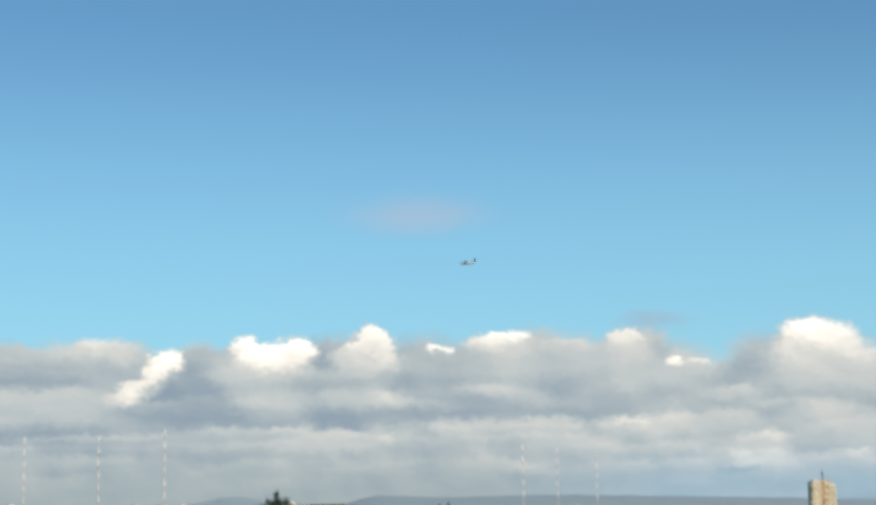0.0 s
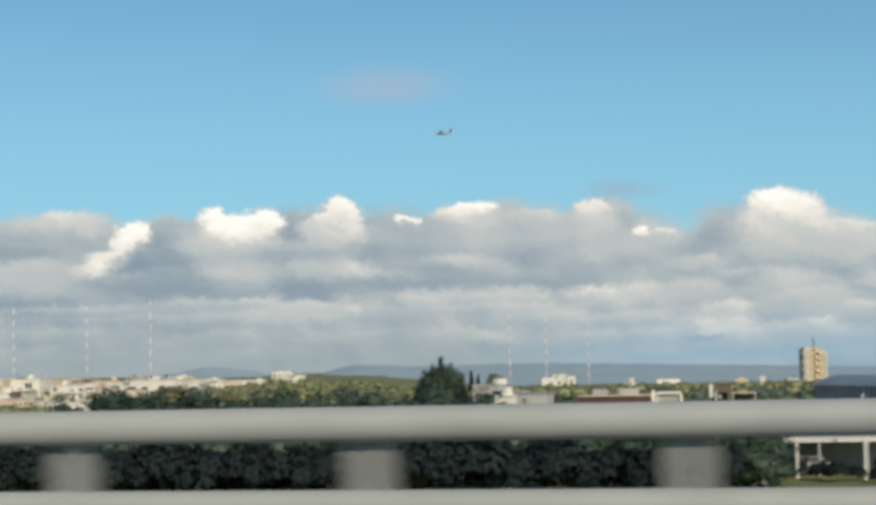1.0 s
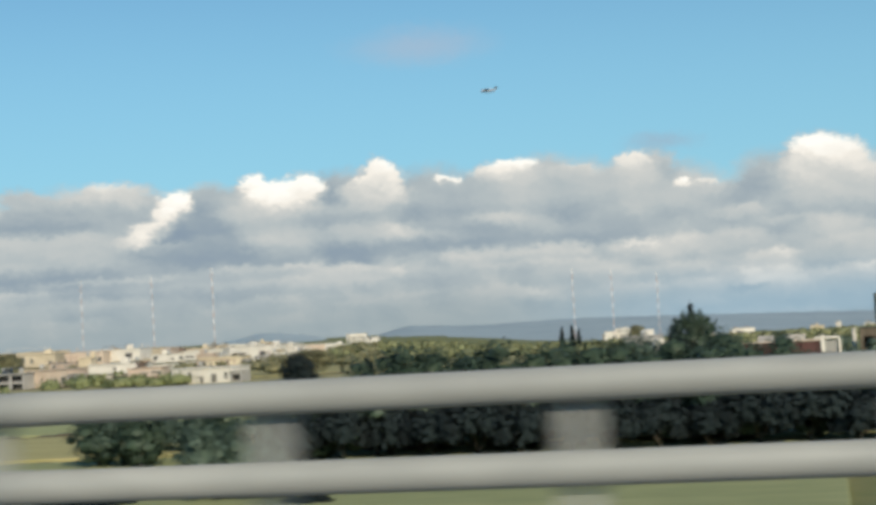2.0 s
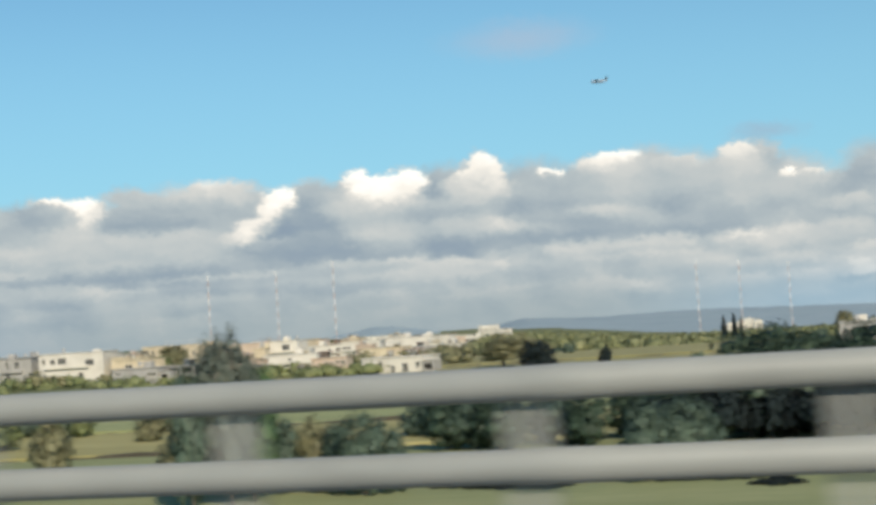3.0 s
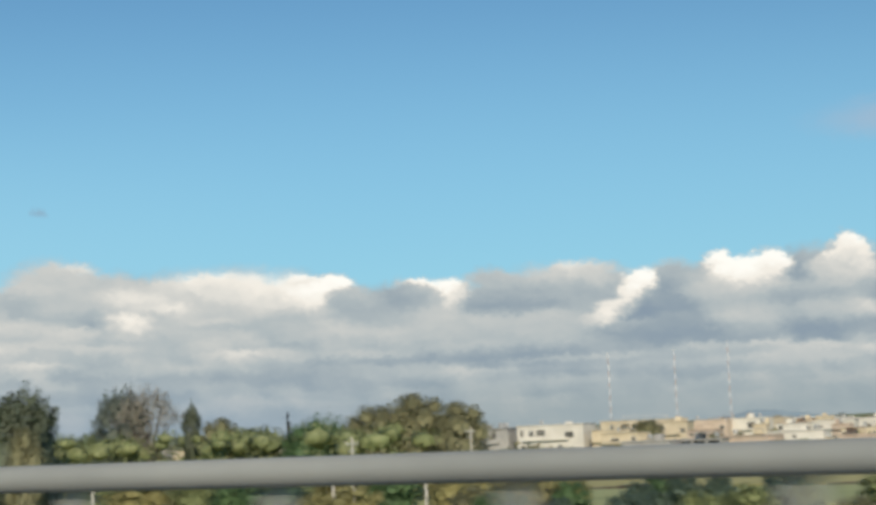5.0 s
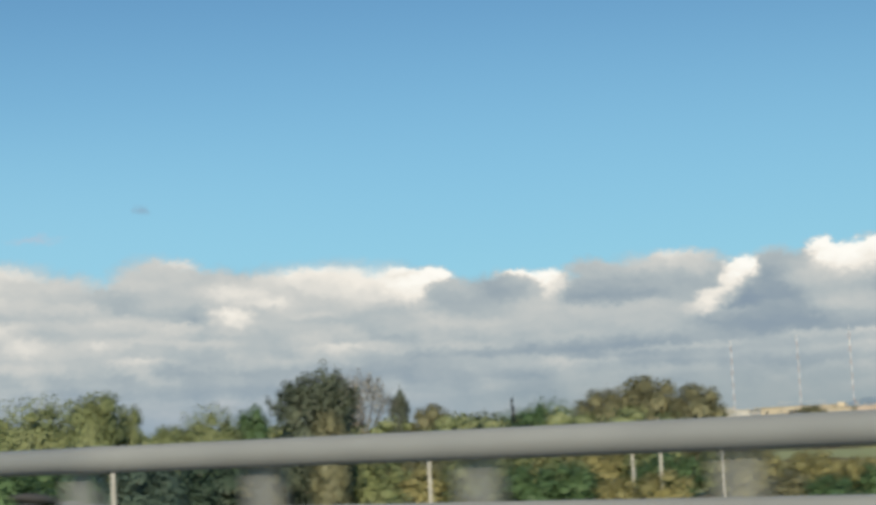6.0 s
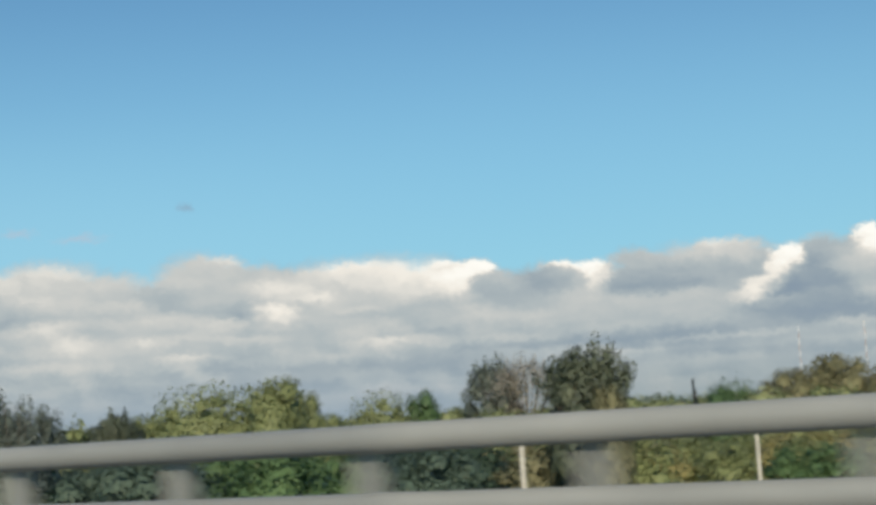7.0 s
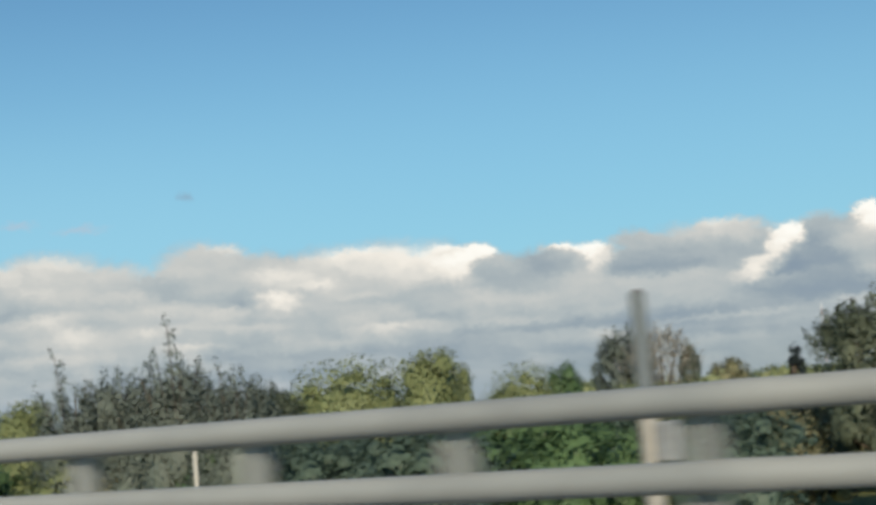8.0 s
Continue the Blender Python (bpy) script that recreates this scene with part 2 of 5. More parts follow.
def build_sky():
    tree = world.node_tree
    tree.nodes.clear()
    n = Nodes(tree)
    sky = tree.nodes.new("ShaderNodeTexSky")
    sky.sky_type, sky.sun_disc = "NISHITA", False
    sky.sun_elevation, sky.sun_rotation = radians(SUN_EL), radians(-SUN_AZ)
    sky.air_density, sky.dust_density, sky.ozone_density = 1.0, 0.3, 2.0
    way = tree.nodes.new("ShaderNodeTexCoord").outputs["Generated"]
    s = n.node("ShaderNodeSeparateXYZ", (way,))
    az = n.math("MULTIPLY", n.math("ARCTAN2", n.math("MULTIPLY", s.outputs[0], -1.0), s.outputs[1]), 57.29578)
    el = n.math("MULTIPLY", n.math("ARCSINE", s.outputs[2]), 57.29578)
    flat = n.node("ShaderNodeCombineXYZ", (az, n.math("MULTIPLY", el, 1.5))).outputs[0]
    warp = n.vmath("SUBTRACT", n.noise(flat, 0.75, 4.0, 0.5).outputs["Color"], (0.5, 0.5, 0.5)).outputs[0]
    warp = n.vmath("MULTIPLY", warp, (1.0, 0.42, 0.0)).outputs[0]
    fine = n.vmath("SUBTRACT", n.noise(flat, 3.2, 4.0, 0.55).outputs["Color"], (0.5, 0.5, 0.5)).outputs[0]
    fine = n.vmath("MULTIPLY", fine, (0.75, 0.42, 0.0)).outputs[0]
    frill = n.vmath("SUBTRACT", n.noise(flat, 9.0, 3.0, 0.55).outputs["Color"], (0.5, 0.5, 0.5)).outputs[0]
    frill = n.vmath("MULTIPLY", frill, (0.26, 0.18, 0.0)).outputs[0]
    fine = n.vmath("ADD", fine, frill).outputs[0]
    point = n.vmath("ADD", n.node("ShaderNodeCombineXYZ", (az, el)).outputs[0], n.vmath("ADD", warp, fine).outputs[0]).outputs[0]
    p = n.node("ShaderNodeSeparateXYZ", (point,))
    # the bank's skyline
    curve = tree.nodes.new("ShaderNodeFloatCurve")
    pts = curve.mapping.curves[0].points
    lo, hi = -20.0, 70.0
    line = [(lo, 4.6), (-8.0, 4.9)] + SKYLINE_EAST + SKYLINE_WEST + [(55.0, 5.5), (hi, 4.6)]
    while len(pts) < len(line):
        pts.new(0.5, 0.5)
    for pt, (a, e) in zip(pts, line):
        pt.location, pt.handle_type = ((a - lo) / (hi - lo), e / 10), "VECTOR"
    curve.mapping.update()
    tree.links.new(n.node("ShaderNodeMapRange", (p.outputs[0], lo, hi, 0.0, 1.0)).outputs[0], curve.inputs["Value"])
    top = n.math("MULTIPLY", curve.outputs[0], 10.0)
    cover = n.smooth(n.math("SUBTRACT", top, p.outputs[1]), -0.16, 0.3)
    # the bank's own mottled tone, flatter and darker streaks towards the horizon
    streak = n.noise(n.vmath("MULTIPLY", point, (0.25, 1.5, 1.0)).outputs[0], 1.0, 2.5, 0.5).outputs["Fac"]

    def relief(scale, detail):
        """Lumps lit from the sun's side: thinner cloud towards the light is brighter."""
        lump = n.vmath("MULTIPLY", point, (scale * 0.62, scale, 1.0)).outputs[0]
        ahead = n.vmath("ADD", lump, (-0.22, 0.3, 0.0)).outputs[0]
        return n.math("SUBTRACT", n.noise(lump, 1.0, detail, 0.45).outputs["Fac"], n.noise(ahead, 1.0, detail, 0.45).outputs["Fac"])

    lumps = n.math("MULTIPLY_ADD", relief(0.7, 1.0), 1.0, n.math("MULTIPLY", relief(1.8, 2.0), 0.4))
    tone = n.math("MULTIPLY_ADD", n.math("SUBTRACT", streak, 0.5), 0.45, n.math("MULTIPLY_ADD", lumps, 0.4, 0.44))
    group = puff_group()
    for banks, soft in ((CLOUD_BACK, 0.42), (CLOUD_EAST, 0.42), (CLOUD_WEST, 0.5), (CLOUD_FOLDS, 0.72), (CLOUD_LOWER, 0.45),
                        (CLOUD_RAGS, 0.45), (CLOUD_WEST_FOLDS, 0.62), (CLOUD_WEST_STREAKS, 0.7), (CLOUD_BASES, 0.85), (CLOUD_BELLIES, 0.68),
                        (CLOUD_TOPS, 0.3), (CLOUD_CROWNS, 0.3), (CLOUD_FRONT, 0.42)):
        for a, e, ra, re, t in banks:
            puff = n.node("ShaderNodeGroup")
            puff.node_tree = group
            for slot, value in enumerate((point, (a, e, 0), (1 / ra, 1 / re, 0), t, cover, tone, soft)):
                if isinstance(value, bpy.types.NodeSocket):
                    tree.links.new(value, puff.inputs[slot])
                else:
                    puff.inputs[slot].default_value = value
            tone, cover, point = puff.outputs[0], puff.outputs[1], puff.outputs[2]
    tone = n.math("MULTIPLY_ADD", lumps, 0.34, tone)
    colour = n.ramp(tone, [(0.0, (0.247, 0.323, 0.408)), (0.2, (0.32, 0.392, 0.445)), (0.42, (0.457, 0.514, 0.53)), (0.66, (0.63, 0.641, 0.615)),
                           (0.85, (0.924, 0.88, 0.795)), (1.0, (1.07, 1.05, 0.975))])
    # thin air over the far distance
    air = n.mix(n.smooth(az, 3.0, 13.0), (0.315, 0.465, 0.57, 1), (0.335, 0.405, 0.43, 1))
    air = n.mix(n.smooth(az, 27.0, 38.0), air, (0.31, 0.40, 0.48, 1))
    colour = n.mix(n.smooth(el, 2.2, 0.1, 0.0, 0.8), colour, air)
    blue = n.mix(1.0, sky.outputs[0], (SKY_GAIN * 0.62, SKY_GAIN * 0.93, SKY_GAIN * 1.02, 1), "MULTIPLY")
    blue = n.mix(n.smooth(el, 17.0, 5.0, 0.0, 0.55), blue, (0.29, 0.61, 0.80, 1))
    blue = n.mix(n.math("MULTIPLY", n.smooth(az, 30.0, 50.0, 0.0, 0.3), n.smooth(el, 12.0, 6.0)), blue, (0.37, 0.70, 0.86, 1))
    for a, e, ra, re, t in WISPS:
        off = n.vmath("MULTIPLY", n.vmath("SUBTRACT", point, (a, e, 0)).outputs[0], (1 / ra, 1 / re, 0)).outputs[0]
        thin = n.smooth(n.vmath("LENGTH", off).outputs["Value"], 1.5, 0.0, 0.0, 0.42)
        blue = n.mix(thin, blue, (0.2 + 0.6 * t, 0.24 + 0.52 * t, 0.32 + 0.5 * t, 1))
    full = n.mix(cover, blue, colour)
    full = n.mix(n.smooth(el, 0.0, -1.0), full, (0.16, 0.17, 0.14, 1))
    back = tree.nodes.new("ShaderNodeBackground")
    tree.links.new(full, back.inputs[0])
    back.inputs[1].default_value = 1.0
    tree.links.new(back.outputs[0], tree.nodes.new("ShaderNodeOutputWorld").inputs[0])


SKY_GAIN = 0.093
build_sky()
scene.view_settings.exposure = 0.0

# ---- materials ----


def material(name, colours, rough=0.8, metal=0.0, grain=(6.0, 0.6), bump=0.2, spread=0.25, per="object", stretch=(1, 1, 1), leaf=0.0):
    """A surface with two scales of mottling between its colours, relief, and a tint of its own for each piece."""
    m = bpy.data.materials.new(name)
    m.use_nodes = True
    tree = m.node_tree
    tree.nodes.clear()
    n = Nodes(tree)
    place = n.vmath("MULTIPLY", tree.nodes.new("ShaderNodeTexCoord").outputs["Object"], stretch).outputs[0]
    small = n.noise(place, grain[0], 6.0, 0.6).outputs["Fac"]
    large = n.noise(place, grain[1], 3.0, 0.55).outputs["Fac"]
    blend = n.math("MULTIPLY_ADD", small, 0.45, n.math("MULTIPLY", large, 0.55))
    stops = [(0.34 + 0.32 * i / max(1, len(colours) - 1), c) for i, c in enumerate(colours)]
    colour = n.ramp(blend, stops)
    if per == "island":
        chance = tree.nodes.new("ShaderNodeNewGeometry").outputs["Random Per Island"]
    else:
        chance = tree.nodes.new("ShaderNodeObjectInfo").outputs["Random"]
    colour = n.mix(1.0, colour, n.ramp(chance, [(0.0, (1 - spread, 1 - spread, 1 - spread)), (1.0, (1 + spread, 1 + spread * 0.9, 1 + spread * 0.6))]), "MULTIPLY")
    shade = tree.nodes.new("ShaderNodeBsdfPrincipled")
    tree.links.new(colour, shade.inputs["Base Color"])
    tree.links.new(n.math("MULTIPLY_ADD", small, 0.25, rough - 0.12), shade.inputs["Roughness"])
    shade.inputs["Metallic"].default_value = metal
    if bump:
        relief = n.node("ShaderNodeBump", {"Strength": bump, "Distance": 0.05, "Height": small})
        tree.links.new(relief.outputs[0], shade.inputs["Normal"])
    out = tree.nodes.new("ShaderNodeOutputMaterial")
    if leaf:
        thin = tree.nodes.new("ShaderNodeBsdfTranslucent")
        tree.links.new(colour, thin.inputs[0])
        both = n.node("ShaderNodeMixShader", (leaf, shade.outputs[0], thin.outputs[0]))
        tree.links.new(both.outputs[0], out.inputs[0])
    else:
        tree.links.new(shade.outputs[0], out.inputs[0])
    return m


def toned(m, x0, x1, dark):
    """Paints shade into the colour between two places along x, with an uneven edge."""
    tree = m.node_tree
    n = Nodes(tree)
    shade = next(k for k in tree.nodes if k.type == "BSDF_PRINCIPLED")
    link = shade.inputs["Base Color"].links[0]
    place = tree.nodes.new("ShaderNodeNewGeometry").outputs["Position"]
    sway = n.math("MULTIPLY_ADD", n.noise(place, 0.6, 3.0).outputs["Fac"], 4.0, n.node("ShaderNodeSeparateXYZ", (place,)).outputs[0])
    shaded = n.math("MULTIPLY", n.smooth(sway, x0, x0 + 5.0), n.smooth(sway, x1, x1 - 7.0))
    tree.links.new(n.mix(n.math("MULTIPLY", shaded, dark), link.from_socket, (0.13, 0.137, 0.135, 1)), shade.inputs["Base Color"])
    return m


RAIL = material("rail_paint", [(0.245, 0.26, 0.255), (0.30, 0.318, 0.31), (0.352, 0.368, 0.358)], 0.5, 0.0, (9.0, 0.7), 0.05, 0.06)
CONCRETE = material("concrete", [(0.26, 0.25, 0.23), (0.36, 0.35, 0.32), (0.42, 0.40, 0.37)], 0.9, 0.0, (5.0, 0.3), 0.3, 0.08)
# Paler than asphalt so that the unseen deck bounces light onto the railing.
ASPHALT = material("asphalt", [(0.085, 0.084, 0.082), (0.11, 0.108, 0.105), (0.135, 0.132, 0.128)], 0.9, 0.0, (30.0, 0.4), 0.4, 0.0)
LEAVES_YELLOW = material("leaves_yellow_green", [(0.182, 0.23, 0.1), (0.255, 0.298, 0.136), (0.335, 0.362, 0.188)], 0.6, 0.0, (1.2, 0.22), 0.0, 0.14, "island", leaf=0.28)
LEAVES_GREEN = material("leaves_green", [(0.075, 0.145, 0.062), (0.112, 0.195, 0.084), (0.17, 0.245, 0.112)], 0.6, 0.0, (1.2, 0.22), 0.0, 0.14, "island", leaf=0.28)
# Near-black green: shade low in the tree row is put into this colour.
LEAVES_DARK_SHADE = material("leaves_dark_shade", [(0.012, 0.022, 0.026), (0.017, 0.030, 0.033), (0.025, 0.041, 0.042)], 0.95, 0.0, (1.2, 0.22), 0.0, 0.14, "island", leaf=0.28)
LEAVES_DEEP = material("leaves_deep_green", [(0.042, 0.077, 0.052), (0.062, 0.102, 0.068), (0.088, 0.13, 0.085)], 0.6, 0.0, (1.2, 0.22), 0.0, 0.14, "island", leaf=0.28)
LEAVES_OLIVE = material("leaves_olive", [(0.185, 0.188, 0.108), (0.25, 0.25, 0.142), (0.325, 0.315, 0.186)], 0.6, 0.0, (1.2, 0.22), 0.0, 0.14, "island", leaf=0.28)
LEAVES_GREY = material("leaves_grey_green", [(0.128, 0.165, 0.142), (0.175, 0.212, 0.182), (0.235, 0.27, 0.23)], 0.6, 0.0, (1.2, 0.22), 0.0, 0.14, "island", leaf=0.28)
LEAVES_MOSS = material("leaves_moss_green", [(0.095, 0.125, 0.085), (0.135, 0.165, 0.112), (0.195, 0.215, 0.145)], 0.6, 0.0, (1.2, 0.22), 0.0, 0.14, "island", leaf=0.28)
LEAVES_TEAL = material("leaves_bluish_green", [(0.076, 0.122, 0.094), (0.105, 0.158, 0.12), (0.15, 0.195, 0.15)], 0.6, 0.0, (1.2, 0.22), 0.0, 0.14, "island", leaf=0.28)
LEAVES_FAR = material("leaves_far_wood", [(0.19, 0.22, 0.105), (0.25, 0.275, 0.14), (0.315, 0.325, 0.18)], 0.7, 0.0, (0.25, 0.02), 0.0, 0.2, "island", leaf=0.15)
POLE = material("pale_concrete", [(0.48, 0.46, 0.42), (0.58, 0.56, 0.51), (0.66, 0.64, 0.58)], 0.85, 0.0, (5.0, 0.5), 0.2, 0.05)
LEAVES_PALE = material("leaves_dry", [(0.32, 0.3, 0.25), (0.4, 0.375, 0.315), (0.48, 0.45, 0.38)], 0.7, 0.0, (1.2, 0.22), 0.0, 0.14, "island", leaf=0.28)
LEAVES_GOLD = material("leaves_golden", [(0.28, 0.27, 0.115), (0.37, 0.35, 0.155), (0.45, 0.42, 0.195)], 0.6, 0.0, (1.2, 0.22), 0.0, 0.14, "island", leaf=0.28)
BARK = material("bark", [(0.07, 0.055, 0.04), (0.12, 0.10, 0.075), (0.17, 0.145, 0.11)], 0.95, 0.0, (8.0, 0.8), 0.5, 0.15, stretch=(1, 1, 0.25))
WALL_CREAM = material("wall_cream", [(0.46, 0.40, 0.29), (0.58, 0.51, 0.38), (0.67, 0.60, 0.46)], 0.85, 0.0, (2.5, 0.18), 0.1, 0.12)
WALL_WHITE = material("wall_white", [(0.54, 0.52, 0.47), (0.66, 0.64, 0.58), (0.74, 0.72, 0.66)], 0.8, 0.0, (2.5, 0.18), 0.1, 0.08)
WALL_GREY = material("wall_grey", [(0.26, 0.26, 0.26), (0.36, 0.36, 0.35), (0.44, 0.43, 0.42)], 0.85, 0.0, (2.5, 0.18), 0.1, 0.12)
WALL_PINK = material("wall_pinkish", [(0.42, 0.345, 0.28), (0.53, 0.44, 0.36), (0.61, 0.52, 0.43)], 0.85, 0.0, (2.5, 0.18), 0.1, 0.12)
OCHRE = material("ochre_render", [(0.40, 0.26, 0.09), (0.50, 0.34, 0.13), (0.58, 0.41, 0.18)], 0.85, 0.0, (2.5, 0.18), 0.1, 0.12)
MAROON = material("maroon_sheet", [(0.075, 0.035, 0.032), (0.10, 0.046, 0.042), (0.13, 0.06, 0.052)], 0.6, 0.1, (3.0, 0.3), 0.1, 0.1)
ROOF_RED = material("roof_dull_red", [(0.15, 0.06, 0.05), (0.22, 0.09, 0.07), (0.28, 0.13, 0.10)], 0.8, 0.0, (3.0, 0.3), 0.1, 0.15)
ROOF_STEEL = material("roof_blue_grey_steel", [(0.16, 0.19, 0.22), (0.22, 0.25, 0.28), (0.28, 0.31, 0.33)], 0.5, 0.2, (3.0, 0.2), 0.1, 0.1)
# Greyer than bare glass: haze over the far windows is put in.
GLASS = material("window_glass", [(0.06, 0.065, 0.07), (0.09, 0.095, 0.1), (0.13, 0.135, 0.14)], 0.15, 0.0, (2.0, 0.3), 0.0, 0.4)
DARK = material("dark_opening", [(0.05, 0.05, 0.05), (0.075, 0.073, 0.07), (0.1, 0.098, 0.095)], 0.8, 0.0, (2.0, 0.3), 0.1, 0.2)
# Red paled to greyish pink: distance haze is put into the paint.
MAST_HAZY_RED = material("mast_hazy_red", [(0.44, 0.32, 0.30), (0.48, 0.36, 0.34), (0.52, 0.40, 0.38)], 0.6, 0.0, (1.0, 0.1), 0.0, 0.1)
MAST_WHITE = material("mast_white", [(0.68, 0.68, 0.67), (0.78, 0.78, 0.77), (0.84, 0.84, 0.83)], 0.6, 0.0, (1.0, 0.1), 0.0, 0.05)
# shade along this length of railing is painted into its colour
toned(RAIL, -203.0, -105.0, 0.25)
STEEL = material("galvanised_steel", [(0.34, 0.35, 0.35), (0.44, 0.45, 0.45), (0.52, 0.52, 0.52)], 0.5, 0.35, (6.0, 0.6), 0.05, 0.1)
DARK_STEEL = material("dark_grey_steel", [(0.15, 0.18, 0.195), (0.19, 0.22, 0.235), (0.23, 0.26, 0.275)], 0.6, 0.2, (6.0, 0.6), 0.05, 0.1)
PLANE_GREY = material("aircraft_grey", [(0.36, 0.42, 0.5), (0.42, 0.48, 0.56), (0.48, 0.54, 0.62)], 0.5, 0.1, (1.0, 0.1), 0.0, 0.0)
# Distance haze is mixed into the hills' own colour.
HAZY_HILL = material("far_hill_haze_blue", [(0.27, 0.35, 0.41), (0.297, 0.383, 0.437), (0.324, 0.41, 0.464)], 1.0, 0.0, (0.02, 0.004), 0.0, 0.1)
GRASS = material("grass_land", [(0.09, 0.115, 0.035), (0.14, 0.155, 0.05), (0.20, 0.19, 0.08)], 0.95, 0.0, (0.35, 0.02), 0.3, 0.0)
CROP_GREEN = material("crop_green", [(0.18, 0.215, 0.095), (0.24, 0.27, 0.125), (0.305, 0.32, 0.165)], 0.95, 0.0, (0.9, 0.11), 0.3, 0.2, stretch=(0.3, 1, 1))
CROP_YELLOW = material("crop_yellow", [(0.255, 0.245, 0.105), (0.335, 0.315, 0.135), (0.41, 0.375, 0.185)], 0.95, 0.0, (0.9, 0.11), 0.3, 0.2, stretch=(0.3, 1, 1))
SOIL = material("dark_soil", [(0.05, 0.045, 0.03), (0.075, 0.065, 0.045), (0.10, 0.085, 0.06)], 1.0, 0.0, (0.8, 0.08), 0.3, 0.1)

# ---- building blocks ----


def mesh_object(name, verts, faces, mat, parent=None, smooth=False):
    me = bpy.data.meshes.new(name)
    me.from_pydata([tuple(v) for v in verts], [], [tuple(f) for f in faces])
    me.materials.append(mat)
    if smooth:
        me.shade_smooth()
    ob = new(name, me)
    ob.parent = parent
    return ob


def part(name, bm, mat, parent=None, label=""):
    me = bpy.data.meshes.new(name)
    bm.to_mesh(me)
    bm.free()
    me.materials.append(mat)
    ob = new(name, me)
    ob.parent = parent
    return tagged(ob, label) if label else ob


def shared(name, mesh, parent, m):
    """Another piece on a mesh that exists already."""
    ob = new(name, mesh)
    ob.parent, ob.matrix_basis = parent, m
    return ob


def thing(name, label, category, group="", m=None, kind=""):
    ob = new(name)
    if m is not None:
        ob.matrix_basis = m
    return tagged(ob, label, category, group, kind)


def box(bm, x0, x1, y0, y1, z0, z1, bevel=0.0):
    made = bmesh.ops.create_cube(bm, size=1.0, matrix=Matrix.LocRotScale(((x0 + x1) / 2, (y0 + y1) / 2, (z0 + z1) / 2), None, (x1 - x0, y1 - y0, z1 - z0)))
    if bevel:
        edges = list({e for v in made["verts"] for e in v.link_edges})
        bmesh.ops.bevel(bm, geom=edges, offset=bevel, segments=2, affect="EDGES", profile=0.5)
    return bm


def tube(bm, a, b, ra, rb, sides=8):
    a, b = Vector(a), Vector(b)
    turn = (b - a).to_track_quat("Z", "Y").to_matrix().to_4x4()
    bmesh.ops.create_cone(bm, cap_ends=True, segments=sides, radius1=ra, radius2=rb, depth=(b - a).length,
                          matrix=Matrix.Translation((a + b) / 2) @ turn)
    return bm


# ---- ground and distance ----
def land(x, y):
    """The height of the land: level near the viaduct, falling away to a lower plain towards the north-east."""
    side = (x + 92 + 0.25 * y) / (0.12 * max(y, 1.0))
    side = min(1.0, max(0.0, side))
    return -0.011 * max(0.0, y - 480.0) * side * side * (3 - 2 * side)


def build_ground():
    reach, steps = 4900.0, 70
    xs = np.sign(np.linspace(-1, 1, steps)) * np.abs(np.linspace(-1, 1, steps)) ** 2.2 * reach
    verts = [(x - 150, y + 100, 0.25 * noise.noise((x * 0.01, y * 0.01, 0)) + land(x - 150, y + 100)) for y in xs for x in xs]
    faces = [(j * steps + i, j * steps + i + 1, (j + 1) * steps + i + 1, (j + 1) * steps + i) for j in range(steps - 1) for i in range(steps - 1)]
    ob = mesh_object("ground", verts, faces, GRASS, smooth=True)
    tagged(ob, "rough green and yellow grass land with bare patches", "ground", kind="structure")


def build_ridge(name, label, crest, y, seed):
    """A far ridge: hillsides rising to a crest through (x, height above the sea) points, rounded off to the back."""
    cols, verts, faces = 160, [], []
    xs, zs = [c[0] for c in crest], [c[1] for c in crest]
    for i in range(cols + 1):
        x = xs[0] + (xs[-1] - xs[0]) * i / cols
        z = float(np.interp(x, xs, zs)) + 1.6 * noise.noise((x * 0.02, seed, 0)) + 1.1 * noise.noise((x * 0.07, seed, 3))
        for d, k in ((-1500, -0.04), (-800, 0.3), (-250, 0.8), (0, 1.0), (140, 0.8), (500, 0.0)):
            px, py = x * (y + d) / y, y + d
            low = land(px, py) - 2.0
            verts.append((px, py, low + (z - low) * k))
    for i in range(cols):
        for k in range(5):
            faces.append((i * 6 + k, i * 6 + k + 6, i * 6 + k + 7, i * 6 + k + 1))
    ob = mesh_object(name, verts, faces, HAZY_HILL, smooth=True)
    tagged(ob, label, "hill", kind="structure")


build_ground()
build_ridge("hill", "low wooded hill behind the town, coloured haze blue",
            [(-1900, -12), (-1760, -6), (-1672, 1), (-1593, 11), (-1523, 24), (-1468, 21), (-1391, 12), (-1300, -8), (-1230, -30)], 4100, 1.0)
build_ridge("hill", "long low wooded ridge on the horizon, coloured haze blue",
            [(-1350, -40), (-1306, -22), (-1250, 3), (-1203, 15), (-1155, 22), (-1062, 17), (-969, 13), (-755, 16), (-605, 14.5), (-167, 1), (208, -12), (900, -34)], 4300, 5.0)
